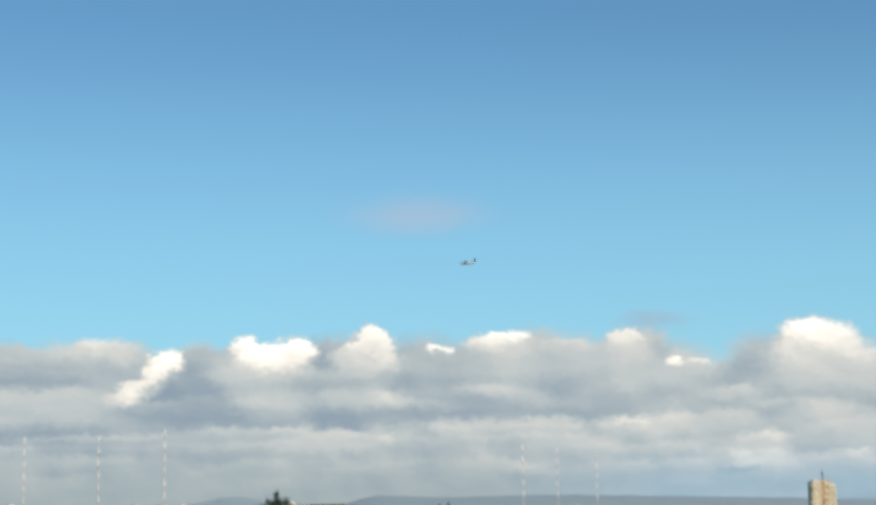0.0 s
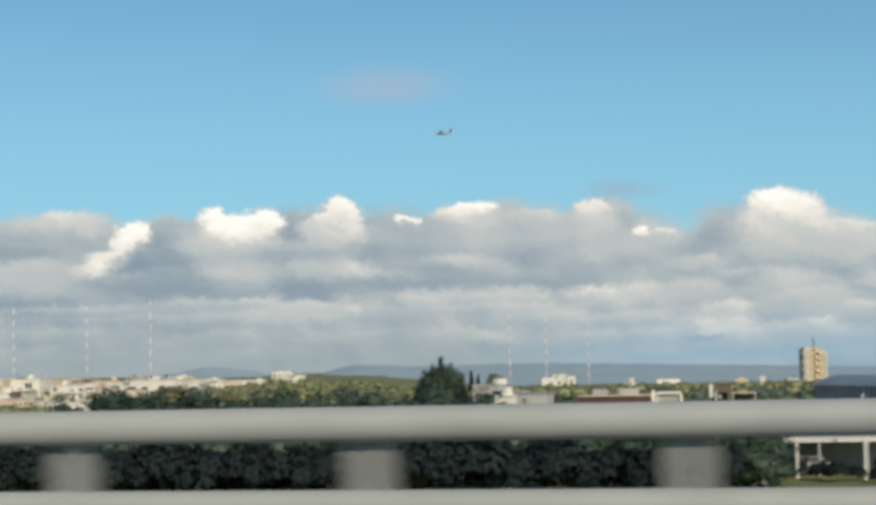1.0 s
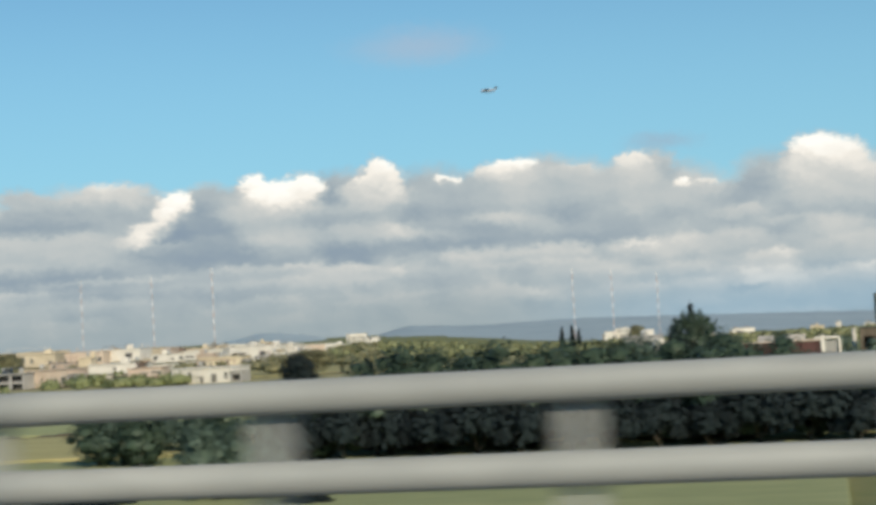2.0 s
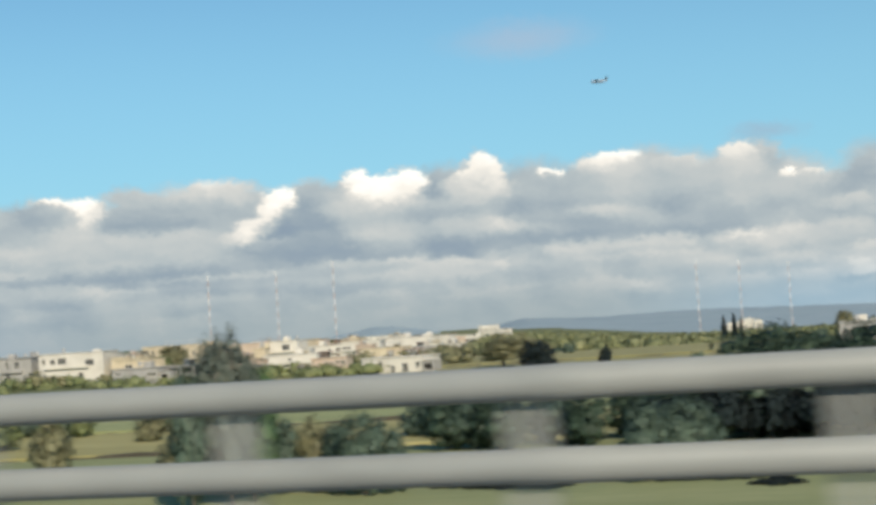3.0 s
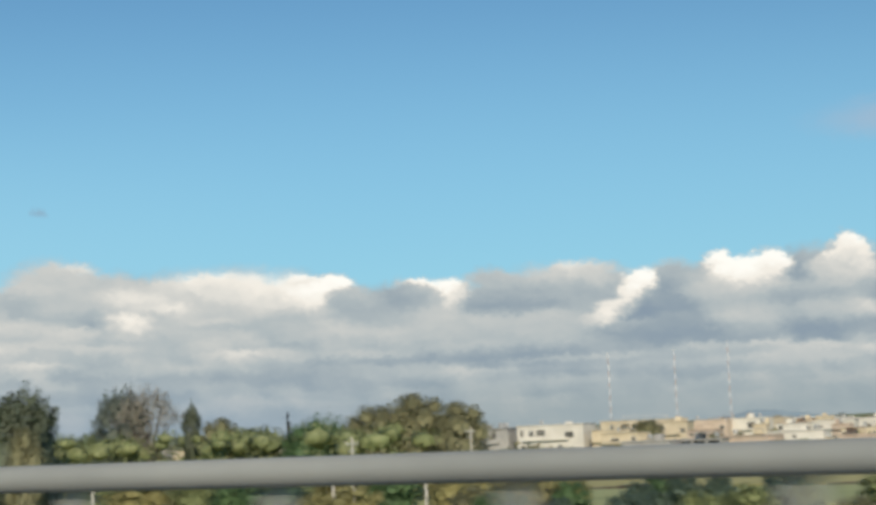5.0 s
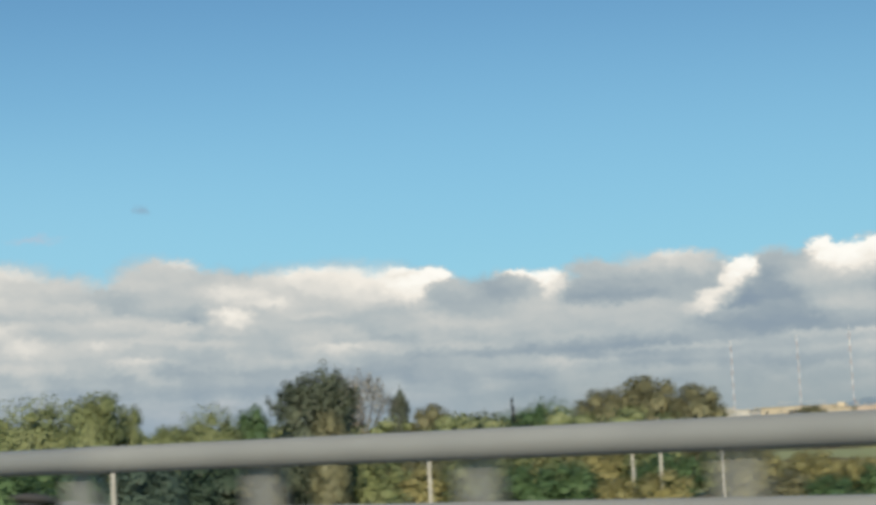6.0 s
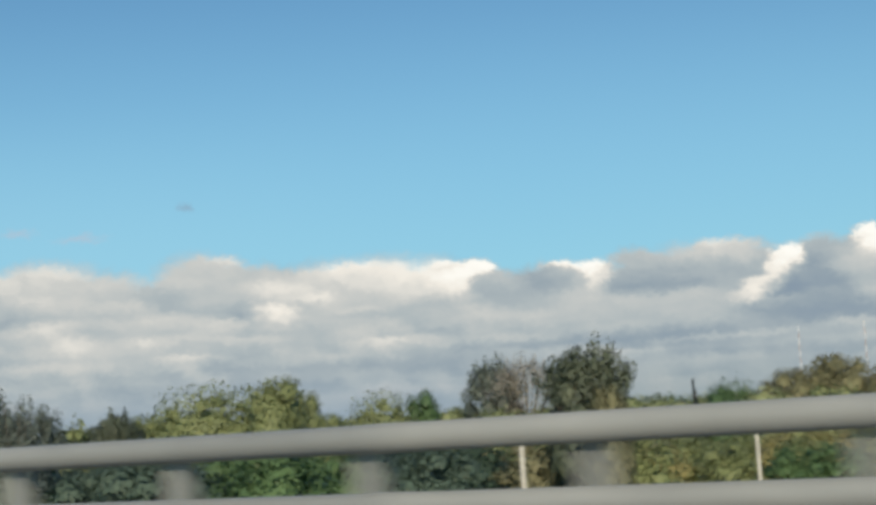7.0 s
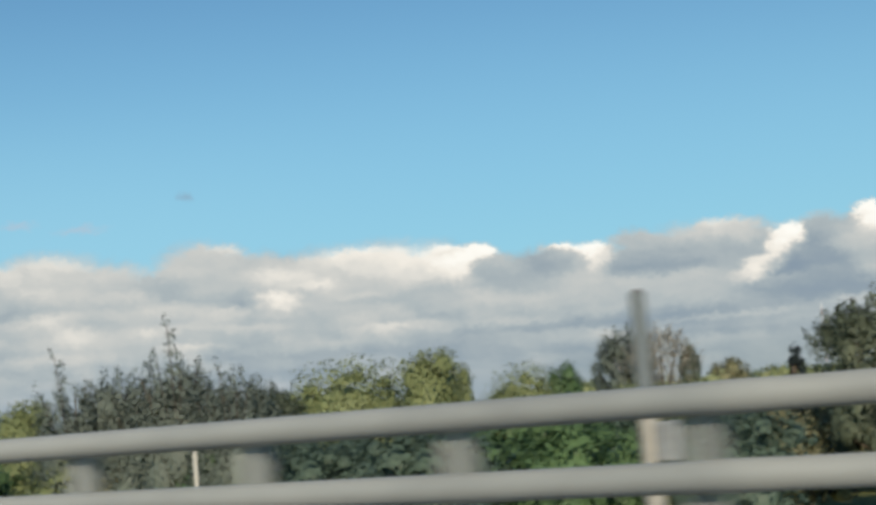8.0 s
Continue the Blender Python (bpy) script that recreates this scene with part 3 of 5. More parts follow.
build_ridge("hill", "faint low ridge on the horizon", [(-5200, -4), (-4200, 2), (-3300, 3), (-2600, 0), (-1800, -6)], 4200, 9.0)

# fields below the viaduct: plots side by side, with dark soil banks between them
PLOTS = [
    (-330, -70, 330, 400, 0), (-340, -60, 262, 322, 1), (-320, -70, 205, 256, 0), (-300, -60, 160, 200, 1),
    (-250, -50, 80, 155, 0), (-60, 120, 330, 400, 1), (-420, -335, 300, 400, 1), (-300, -80, 405, 450, 1), (-330, -120, 470, 585, 1),
]
for x0, x1, y0, y1, k in PLOTS:
    bm = bmesh.new()
    box(bm, x0, x1, y0, y1, -0.5, 0.42, 0.1)
    tagged(part("field", bm, (CROP_GREEN, CROP_YELLOW)[k]), ("green cropped field plot", "yellowing cropped field plot")[k], "field", kind="structure")
    verts, faces = [], []
    n = int((x1 - x0 - 30) / 1.5)
    for i in range(n + 1):                                  # a low uneven ridge of soil that thins out in places
        px = x0 + 5 + i * 1.5
        rise = max(0.0, 0.45 + 1.1 * noise.noise((px * 0.045, y1 * 0.7, 0)) + 0.35 * noise.noise((px * 0.4, y1, 2)))
        sway = 1.1 * noise.noise((px * 0.02, y1, 5))
        for d, k in ((0.3, -0.1), (0.8, 0.75), (1.25, 1.0), (1.7, 0.7), (2.2, -0.1)):
            verts.append((px, y1 + d + sway, 0.1 + rise * k))
    for i in range(n):
        faces += [(i * 5 + k, i * 5 + k + 5, i * 5 + k + 6, i * 5 + k + 1) for k in range(4)]
    tagged(mesh_object("earth_bank", verts, faces, SOIL, smooth=True), "dark earth bank along the field's edge", "bank", kind="structure")

# ---- the viaduct ----
DECK, RAIL_TOP, RAIL_Y = 10.55, 11.83, 7.115
X0, X1 = -330.0, 60.0


def build_viaduct():
    bm = bmesh.new()
    box(bm, X0, X1, -6.0, 7.7, DECK - 0.35, DECK)
    tagged(part("road", bm, ASPHALT), "grey asphalt carriageway of the viaduct, paled to bounce light", "road", kind="structure")
    bm = bmesh.new()
    box(bm, X0, X1, 6.75, 7.55, DECK - 0.9, DECK + 0.24, 0.03)
    tagged(part("kerb", bm, CONCRETE), "weathered concrete edge kerb of the viaduct", "kerb", kind="structure")
    bm = bmesh.new()
    box(bm, X0, X1, -3.6, 5.0, DECK - 2.1, DECK - 0.352, 0.1)
    tagged(part("girder", bm, CONCRETE), "concrete box girder under the carriageway", "girder", kind="structure")
    x = X0 + 15
    while x < X1:
        bm = bmesh.new()
        tube(bm, (x, 0.7, -0.5), (x, 0.7, DECK - 3.0), 1.1, 1.1, 20)
        box(bm, x - 1.2, x + 1.2, -3.2, 4.6, DECK - 3.05, DECK - 2.102, 0.12)
        tagged(part("pier", bm, CONCRETE), "round concrete pier with a cap under the viaduct", "pier", kind="structure")
        x += 32.0


def build_railing():
    rail = thing("bridge_railing", "pale grey painted steel pipe railing along the viaduct", "railing", m=pose(0, RAIL_Y, 0))
    dia = 0.158
    for drop in (0.0, 0.371, 0.742):
        z = RAIL_TOP - dia / 2 - drop
        rings = [(X0, 0.0)]
        x = X0
        while x < X1:                                       # pipe lengths with sleeves at their joints
            rings += [(x, dia / 2), (x + 11.2, dia / 2), (x + 11.21, dia / 2 + 0.004), (x + 11.48, dia / 2 + 0.004)]
            x += 11.496
        rings.append((x, 0.0))
        sides = 32
        verts = [(x, -r * math.cos(2 * math.pi * q / sides), z + r * math.sin(2 * math.pi * q / sides)) for x, r in rings for q in range(sides)]
        faces = [(i * sides + q, (i + 1) * sides + q, (i + 1) * sides + (q + 1) % sides, i * sides + (q + 1) % sides) for i in range(len(rings) - 1) for q in range(sides)]
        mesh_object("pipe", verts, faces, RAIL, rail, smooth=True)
    bm = bmesh.new()
    foot, head = DECK + 0.24 - RAIL_TOP, -0.06
    box(bm, -0.055, 0.055, 0.035, 0.16, foot, head, 0.012)
    box(bm, -0.035, 0.035, -0.02, 0.05, -0.145, -0.045)
    box(bm, -0.035, 0.035, -0.02, 0.05, -0.515, -0.415)
    box(bm, -0.035, 0.035, -0.02, 0.05, -0.885, -0.785)
    box(bm, -0.11, 0.11, -0.02, 0.2, foot - 0.01, foot + 0.025)
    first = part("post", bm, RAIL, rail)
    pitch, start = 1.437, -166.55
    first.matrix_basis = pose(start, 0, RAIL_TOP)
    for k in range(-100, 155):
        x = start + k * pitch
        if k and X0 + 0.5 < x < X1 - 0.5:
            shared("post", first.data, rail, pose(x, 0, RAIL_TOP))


build_viaduct()
build_railing()

# ---- trees and bushes ----


def billow(way, k, seed):
    """How far a lobe swells in one direction: rounded billows with creases, and finer tufts on them."""
    w = Vector(way)
    return abs(noise.noise(w * 1.9 + Vector((k * 3.1, seed, 0)))) * 2.2 - 0.5 + 0.8 * noise.noise(w * 5.5 + Vector((k * 1.3, seed, 4)))


def leaf_cloud(lobes, count, size, seed, flat=0.6, droop=0.0, lumpy=0.26):
    """Leaf clumps scattered through the outer shell of some lobes (x, y, z, rx, ry, rz); vertices, triangles, and the way each vertex faces."""
    rng = np.random.default_rng(seed)
    lobes = np.array(lobes, float)
    weight = lobes[:, 3] * lobes[:, 4] + lobes[:, 3] * lobes[:, 5]
    pick = rng.choice(len(lobes), count, p=weight / weight.sum())
    way = rng.normal(size=(count, 3))
    way /= np.linalg.norm(way, axis=1)[:, None]
    way[:, 2] = np.where(way[:, 2] < -0.55, -way[:, 2], way[:, 2])
    lump = np.array([billow(w, float(p), seed) for w, p in zip(way, pick)])
    deep = 1.0 - 0.42 * rng.random(count) ** 1.6 + lumpy * lump + 0.12 * rng.random(count) ** 4
    centre = lobes[pick, :3] + way * deep[:, None] * lobes[pick, 3:]
    out = way + rng.normal(scale=flat, size=(count, 3)) + (0, 0, 0.35)
    out /= np.linalg.norm(out, axis=1)[:, None]
    side = np.cross(out, rng.normal(size=(count, 3)))
    side /= np.linalg.norm(side, axis=1)[:, None]
    along = np.cross(out, side)
    along[:, 2] -= droop
    s = size * (0.55 + 0.9 * rng.random(count))[:, None]
    long = s * (0.8 + 0.7 * rng.random(count))[:, None]
    bend = out * s * 0.25
    a, b = centre - along * long, centre + along * long
    c, d = centre + side * s * 0.8 + bend, centre - side * s * 0.8 + bend
    verts = np.stack([a, c, b, d], 1).reshape(-1, 3)
    faces = np.arange(4 * count).reshape(-1, 4)
    tris = np.concatenate([faces[:, [0, 1, 2]], faces[:, [0, 2, 3]]])
    soft = way + rng.normal(scale=0.3, size=(count, 3)) + (0, 0, 0.25)
    return verts.tolist(), tris.tolist(), np.repeat(soft, 4, axis=0).tolist()


def with_cores(lobes, cloud, seed, shrink=0.8):
    """Adds the dense inside of each lobe, an uneven ball, so that the crown closes behind its leaves."""
    verts, faces, facing = cloud
    noise.seed_set(seed + 1)
    ball = bmesh.new()
    bmesh.ops.create_icosphere(ball, subdivisions=1, radius=1.0)
    ball.verts.ensure_lookup_table()
    unit = [v.co.copy() for v in ball.verts]
    tris = [[v.index for v in f.verts] for f in ball.faces]
    ball.free()
    for k, (x, y, z, rx, ry, rz) in enumerate(lobes):
        base = len(verts)
        for u in unit:
            d = shrink * (1 + 0.2 * billow(u, float(k), seed))
            verts.append((x + u.x * rx * d, y + u.y * ry * d, z + u.z * rz * d))
            facing.append(tuple(u + noise.random_unit_vector() * 0.45))
        faces += [[base + i for i in t] for t in tris]
    return verts, faces, facing


def foliage(name, cloud, mat, parent=None, centre=(0, 0, 0.35), whole=1.2):
    """Links leaf clumps as one mesh, each clump facing partly the way its side of the crown faces."""
    verts, faces, facing = cloud
    ob = mesh_object(name, verts, faces, mat, parent, True)
    v, f = np.array(verts), np.array(facing)
    if whole:
        out = v - np.array(centre)
        out /= np.linalg.norm(out, axis=1)[:, None] + 1e-6
        f = f / (np.linalg.norm(f, axis=1)[:, None] + 1e-6) + whole * out
    f /= np.linalg.norm(f, axis=1)[:, None] + 1e-6
    ob.data.normals_split_custom_set_from_vertices(f.tolist())
    return ob


def lobes_of(kind, seed):
    """The lobes of a crown one unit high (from z 0 to 1) and the trunk's limbs; the first lobes are its dense body."""
    rng = random.Random(seed)
    lobes, limbs = [], []

    def lobe(x, y, z, rx, rz, limb=True):
        lobes.append((x, y, z, rx * rng.uniform(0.85, 1.15), rx * rng.uniform(0.85, 1.15), rz))
        if limb:
            limbs.append((x * 0.8, y * 0.8, z - rz * 0.3))

    def bumps(n, cz, r, h, small, large, flat, low=-0.5):
        """Lesser lobes spread over a body centred at height cz."""
        for i in range(n):
            u = low + (0.98 - low) * (i + 0.5) / n
            a, e = i * 2.4 + rng.uniform(-0.3, 0.3), rng.uniform(0.80, 1.04)
            across = math.sqrt(max(0.0, 1 - u * u)) * r * e
            w = rng.uniform(small, large)
            lobe(across * math.cos(a), across * math.sin(a), cz + u * h * e, w, w * flat, i % 4 == 0)
    if kind == "dome":                                    # broad umbrella, wider than high
        lobe(0, 0, 0.5, 0.6, 0.42)
        for i in range(7):
            a = i * 0.9
            lobe(0.36 * math.cos(a), 0.36 * math.sin(a), 0.46 + rng.uniform(-0.04, 0.04), 0.27, 0.24)
        bumps(26, 0.45, 0.5, 0.36, 0.09, 0.14, 0.5, -0.2)
    elif kind == "round":
        lobe(0, 0, 0.52, 0.26, 0.37)
        for i in range(6):
            a = i * 2.4
            lobe(0.13 * math.cos(a), 0.13 * math.sin(a), 0.34 + 0.07 * i, 0.19, 0.19)
        bumps(17, 0.52, 0.26, 0.36, 0.09, 0.15, 0.85, -0.75)
    elif kind == "low":                                   # leafy down to the ground
        lobe(0, 0, 0.44, 0.28, 0.42)
        for i in range(5):
            a = i * 2.4
            lobe(0.15 * math.cos(a), 0.15 * math.sin(a), 0.2 + 0.1 * i, 0.2, 0.2)
        bumps(15, 0.44, 0.28, 0.42, 0.09, 0.15, 0.9, -0.95)
    elif kind == "spire":                                 # cypress or pointed conifer
        for i in range(9):
            z = 0.1 + 0.82 * i / 8
            lobe(rng.uniform(-0.02, 0.02), rng.uniform(-0.02, 0.02), z, 0.15 * (1.08 - z) + 0.012, 0.1, False)
        limbs.append((0, 0, 0.9))
    elif kind in ("wispy", "ragged"):                     # ragged mass with feathery tufts breaking its outline
        full = kind == "ragged"
        lobe(0, 0, 0.44, 0.25, 0.32)
        for i in range(8):
            a = i * 2.4
            lobe(0.2 * math.cos(a), 0.2 * math.sin(a), 0.26 + 0.045 * i, 0.16, 0.15)
        bumps(15, 0.46, 0.30, 0.34, 0.09, 0.14, 0.95, -0.7)
        for i in range(38 if full else 46):
            a, r = i * 2.4 + 0.7, 0.34 * math.sqrt((i + 1.5) / 46)
            h = 0.46 + 0.34 * math.sqrt(max(0.0, 1 - (r / 0.37) ** 2)) * rng.uniform(0.85, 1.05)
            lean, tip = rng.uniform(0.05, 0.3), rng.uniform(0.05, 0.11 if full else 0.17)
            for k in range(4):
                u = k / 3
                lobe(r * math.cos(a) * (1 + lean * u), r * math.sin(a) * (1 + lean * u), h + tip * u * (1 - 0.4 * r / 0.34), 0.065 - 0.03 * u, 0.05 - 0.015 * u, k == 3 and i % 3 == 0)
    elif kind == "plume":                                 # a few upright feathery leaders rising out of a thin ragged base
        for i in range(14):
            a, r = i * 2.4, 0.3 * math.sqrt((i + 0.3) / 14)
            lobe(r * math.cos(a), r * math.sin(a), 0.3 + 0.022 * (i % 10), 0.17, 0.2)
        for i in range(12):
            a, r = i * 2.4 + 0.4, 0.34 * math.sqrt((i + 0.3) / 12)
            top = (1.0, 0.84, 0.88, 0.8, 0.86, 0.78, 0.82, 0.76, 0.84, 0.74, 0.8, 0.72)[i]
            lean = rng.uniform(0.03, 0.13)
            for k in range(9):
                u = k / 8
                sway = 0.03 * math.sin(k * 1.7 + i)
                lobe(r * math.cos(a) + lean * u * u + sway, r * math.sin(a), 0.4 + (top - 0.42) * u, 0.11 * (1 - u) ** 0.6 + 0.03, 0.08 - 0.03 * u, k in (4, 8))
    else:                                                 # bush: low and wide, from the ground up
        for i in range(9):
            a, r = i * 2.4, 0.7 * math.sqrt((i + 0.2) / 9)
            z = 0.42 + 0.3 * rng.random() * (1 - r * 0.6)
            lobe(r * math.cos(a), r * math.sin(a), z, rng.uniform(0.24, 0.36), rng.uniform(0.26, 0.36), i % 3 == 0)
    return lobes, limbs


TREES = {}
SPREAD = {"dome": 1.55, "round": 0.78, "low": 0.78, "spire": 0.3, "wispy": 0.85, "plume": 0.78, "ragged": 0.85, "bush": 1.7}


def tree_model(kind, leaves, seed, count, size, label, category="tree", group="trees along the viaduct", whole=2.0):
    """A tree one metre high at the origin: trunk with limbs, and a crown of leaf clumps."""
    lobes, limbs = lobes_of(kind, seed)
    ob = thing(category, label, category, group, pose(0, 0, -500))
    bm = bmesh.new()
    fork = 0.1 if kind == "bush" else (0.9 if kind == "spire" else 0.34)
    tube(bm, (0, 0, -0.02), (0.01, 0, fork), 0.024, 0.014, 8)
    for x, y, z in limbs:
        if z > fork:
            tube(bm, (0.01, 0, fork * 0.85), (x, y, z), 0.010, 0.003, 5)
    part("trunk", bm, BARK, ob)
    cloud = leaf_cloud(lobes, count, size, seed, 0.45, 0.3 if kind == "wispy" else 0.0, 0.34 if kind in ("wispy", "ragged", "plume") else (0.12 if kind == "dome" else 0.16 if kind == "low" else 0.2))
    if kind != "spire" and leaves is not LEAVES_PALE:
        cloud = with_cores(lobes[:14] if kind == "plume" else lobes[:24] if kind in ("wispy", "ragged") else lobes, cloud, seed, 0.56 if kind == "low" else 0.62)
    v = np.array(cloud[0])
    v[:, 2] *= 1.0 / (v[:, 2].max() * 0.985 if kind in ("wispy", "ragged", "plume") else np.percentile(v[:, 2], 99.9))     # crown tops out at one metre and has its kind's spread
    reach = np.percentile(np.hypot(v[:, 0], v[:, 1]), 99)
    v[:, :2] *= SPREAD[kind] / 2 / reach
    foliage("crown", (v.tolist(), cloud[1], cloud[2]), leaves, ob, whole=whole)
    return ob


def plant(model, x, y, h, wide=1.0, turn=0.0, label=""):
    ob = TREES[model]
    base = land(x, y)
    h -= base
    made = copy_thing(ob, pose(x, y, base - 0.05, 0, 0, turn))
    made.scale = (h * wide, h * wide, h)
    return tagged(made, label)


for key, args in {
    "dome": ("dome", LEAVES_YELLOW, 11, 11500, 0.0105, "broad yellow-green tree with a domed spreading crown"),
    "dome_green": ("dome", LEAVES_GREEN, 12, 12000, 0.0105, "broad green tree with a spreading crown"),
    "round": ("round", LEAVES_GREEN, 21, 8500, 0.0102, "full green leafy tree with a rounded crown"),
    "round_yellow": ("round", LEAVES_YELLOW, 22, 8500, 0.0102, "yellow-green leafy tree with a rounded crown"),
    "round_olive": ("round", LEAVES_OLIVE, 23, 11000, 0.009, "olive-brown leafy tree with a rounded crown"),
    "round_dark": ("round", LEAVES_DARK_SHADE, 24, 7000, 0.011, "dark green tree with a dense rounded crown"),
    "tall": ("ragged", LEAVES_DEEP, 31, 12000, 0.008, "tall dark green tree with a ragged crown"),
    "ragged": ("ragged", LEAVES_MOSS, 33, 14000, 0.008, "tall grey-green tree with a ragged crown"),
    "spire": ("spire", LEAVES_DARK_SHADE, 41, 2600, 0.016, "dark narrow pointed conifer tree"),
    "wispy": ("wispy", LEAVES_GREY, 51, 13500, 0.0076, "feathery grey-green tree with upright plumes"),
    "plume": ("plume", LEAVES_GREY, 53, 19000, 0.008, "feathery grey-green tree with several upright plumes"),
    "dry": ("wispy", LEAVES_PALE, 52, 11000, 0.0052, "thin dry tree with sparse pale brown twigs"),
    "low_green": ("low", LEAVES_GREEN, 71, 3300, 0.0132, "leafy green tree in the belt below the viaduct"),
    "low_yellow": ("low", LEAVES_YELLOW, 72, 3300, 0.0132, "yellow-green tree in the belt below the viaduct"),
    "low_olive": ("low", LEAVES_OLIVE, 73, 3300, 0.0132, "olive leafy tree in the belt below the viaduct"),
    "low_teal": ("low", LEAVES_TEAL, 76, 3300, 0.0132, "dull bluish green tree in the belt below the viaduct"),
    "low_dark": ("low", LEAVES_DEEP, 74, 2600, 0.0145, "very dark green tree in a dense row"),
    "low_gold": ("low", LEAVES_GOLD, 75, 3300, 0.0132, "golden-leaved tree in the belt below the viaduct"),
    "bush_yellow": ("bush", LEAVES_YELLOW, 62, 1800, 0.04, "yellow-green bush beside the fields", "bush"),
    "bush_dark": ("bush", LEAVES_DARK_SHADE, 64, 1600, 0.05, "dark green dense bush beneath trees", "bush"),
}.items():
    TREES[key] = tree_model(*args)

# each tree: kind, x, y, height, spread
TREES_BEYOND = [
    ('ragged', -246.3, 124.5, 18.4, 0.6), ('round_olive', -242.6, 121.5, 13.8, 0.42), ('dry', -320.8, 234.0, 22.2, 0.72),
    ('wispy', -328.3, 236.0, 22.4, 0.6), ('dome', -337.0, 174.0, 19.1, 0.74),
    ('round_yellow', -319.5, 168.0, 18.9, 0.67), ('round_yellow', -320.6, 176.0, 16.9, 0.42), ('dome', -324.0, 198.0, 16.8, 0.49),
    ('round', -322.7, 207.0, 16.6, 0.47), ('round_yellow', -347.6, 215.0, 14.1, 0.69), ('round_yellow', -336.1, 240.0, 13.9, 1.0),
    ('wispy', -330.6, 150.0, 15.8, 0.61), ('round_yellow', -343.1, 168.0, 15.1, 0.62), ('bush_yellow', -360.8, 170.0, 15.5, 0.49),
]
TREES_PLUMED = [
    ('plume', -304.2, 95.0, 19.0, 0.55), ('plume', -293.2, 96.0, 20.6, 0.55), ('plume', -286.6, 95.0, 16.8, 0.6),
    ('plume', -299.6, 98.0, 18.4, 0.55), ('wispy', -303.5, 99.0, 17.2, 0.6), ('wispy', -297.0, 101.0, 17.0, 0.6), ('wispy', -290.0, 100.0, 16.2, 0.55),
    ('round_yellow', -345.5, 125.0, 16.1, 0.68), ('ragged', -320.8, 140.0, 15.7, 0.52), ('spire', -260.0, 143.0, 14.6, 1.3), ('ragged', -324.1, 251.5, 19.4, 0.25),
]
TREES_FIELD = [
    ('round_olive', -276.3, 242.0, 16.3, 0.87), ('round_olive', -270.8, 246.0, 18.1, 0.98), ('round_olive', -261.1, 244.0, 16.3, 0.93),
    ('dome_green', -302.8, 262.0, 13.3, 0.5), ('round', -317.4, 258.0, 13.2, 1.1), ('round_olive', -316.0, 250.0, 15.6, 0.77),
    ('dome_green', -328.4, 300.0, 14.3, 0.6), ('dome_green', -285.9, 240.0, 15.4, 0.47), ('spire', -289.8, 235.0, 15.6, 0.48),
    ('round', -282.0, 228.0, 13.5, 0.83), ('round_olive', -348.8, 300.0, 13.3, 0.63), ('wispy', -124.0, 105.0, 13.2, 0.48),
    ('low_teal', -125.9, 103.0, 10.8, 0.4), ('round', -123.4, 108.0, 10.5, 0.52), ('round_dark', -144.8, 283.0, 8.9, 1.12),
    ('round_dark', -134.0, 290.0, 7.1, 0.51), ('round_olive', -187.7, 420.0, 8.3, 2.29), ('round_yellow', -359.6, 400.0, 14.2, 1.65),
    ('round_olive', -229.2, 520.0, 3.7, 3.9), ('round_olive', -373.7, 600.0, 11.6, 1.51), ('round_yellow', -359.3, 560.0, 8.0, 1.51),
]
TREES_THICKET = [
    ('low_teal', -96.0, 113.0, 6.2, 0.89), ('low_teal', -93.9, 116.0, 6.3, 1.07), ('low_teal', -92.1, 117.0, 4.9, 0.95),
    ('low_teal', -122.7, 166.0, 4.6, 1.98), ('low_dark', -127.0, 168.0, 4.4, 1.91), ('low_teal', -119.1, 165.0, 3.9, 1.74),
    ('low_teal', -131.2, 170.0, 3.9, 1.61), ('low_teal', -130.5, 116.0, 6.0, 0.94), ('low_olive', -134.2, 118.0, 5.7, 0.91),
    ('low_teal', -123.4, 113.0, 6.2, 0.79), ('low_olive', -120.7, 113.0, 6.2, 0.69), ('low_olive', -150.4, 126.0, 6.8, 0.79),
    ('low_teal', -115.8, 110.0, 6.6, 0.9), ('low_teal', -118.4, 112.0, 5.8, 0.78), ('low_teal', -114.1, 111.0, 5.3, 0.76),
]
TREES_ROW = [
    ('tall', -66.6, 198.0, 13.1, 0.57), ('round_dark', -68.4, 196.0, 10.2, 0.49), ('round_dark', -64.4, 197.0, 9.4, 0.57),
    ('spire', -66.5, 197.5, 13.3, 0.83), ('spire', -163.8, 728.0, 9.8, 0.87), ('spire', -168.0, 728.0, 9.4, 0.91),
    ('spire', -168.2, 728.0, 9.4, 1.25), ('spire', -163.4, 728.0, 10.0, 1.17), ('spire', -160.8, 730.0, 8.4, 1.2),
    ('round_olive', -98.9, 420.0, 10.0, 0.75),
]

for rows in (TREES_BEYOND, TREES_PLUMED, TREES_FIELD, TREES_THICKET, TREES_ROW):
    for model, x, y, h, wide in rows:
        plant(model, x, y, h, wide, (x * 37 + y * 11) % 360)

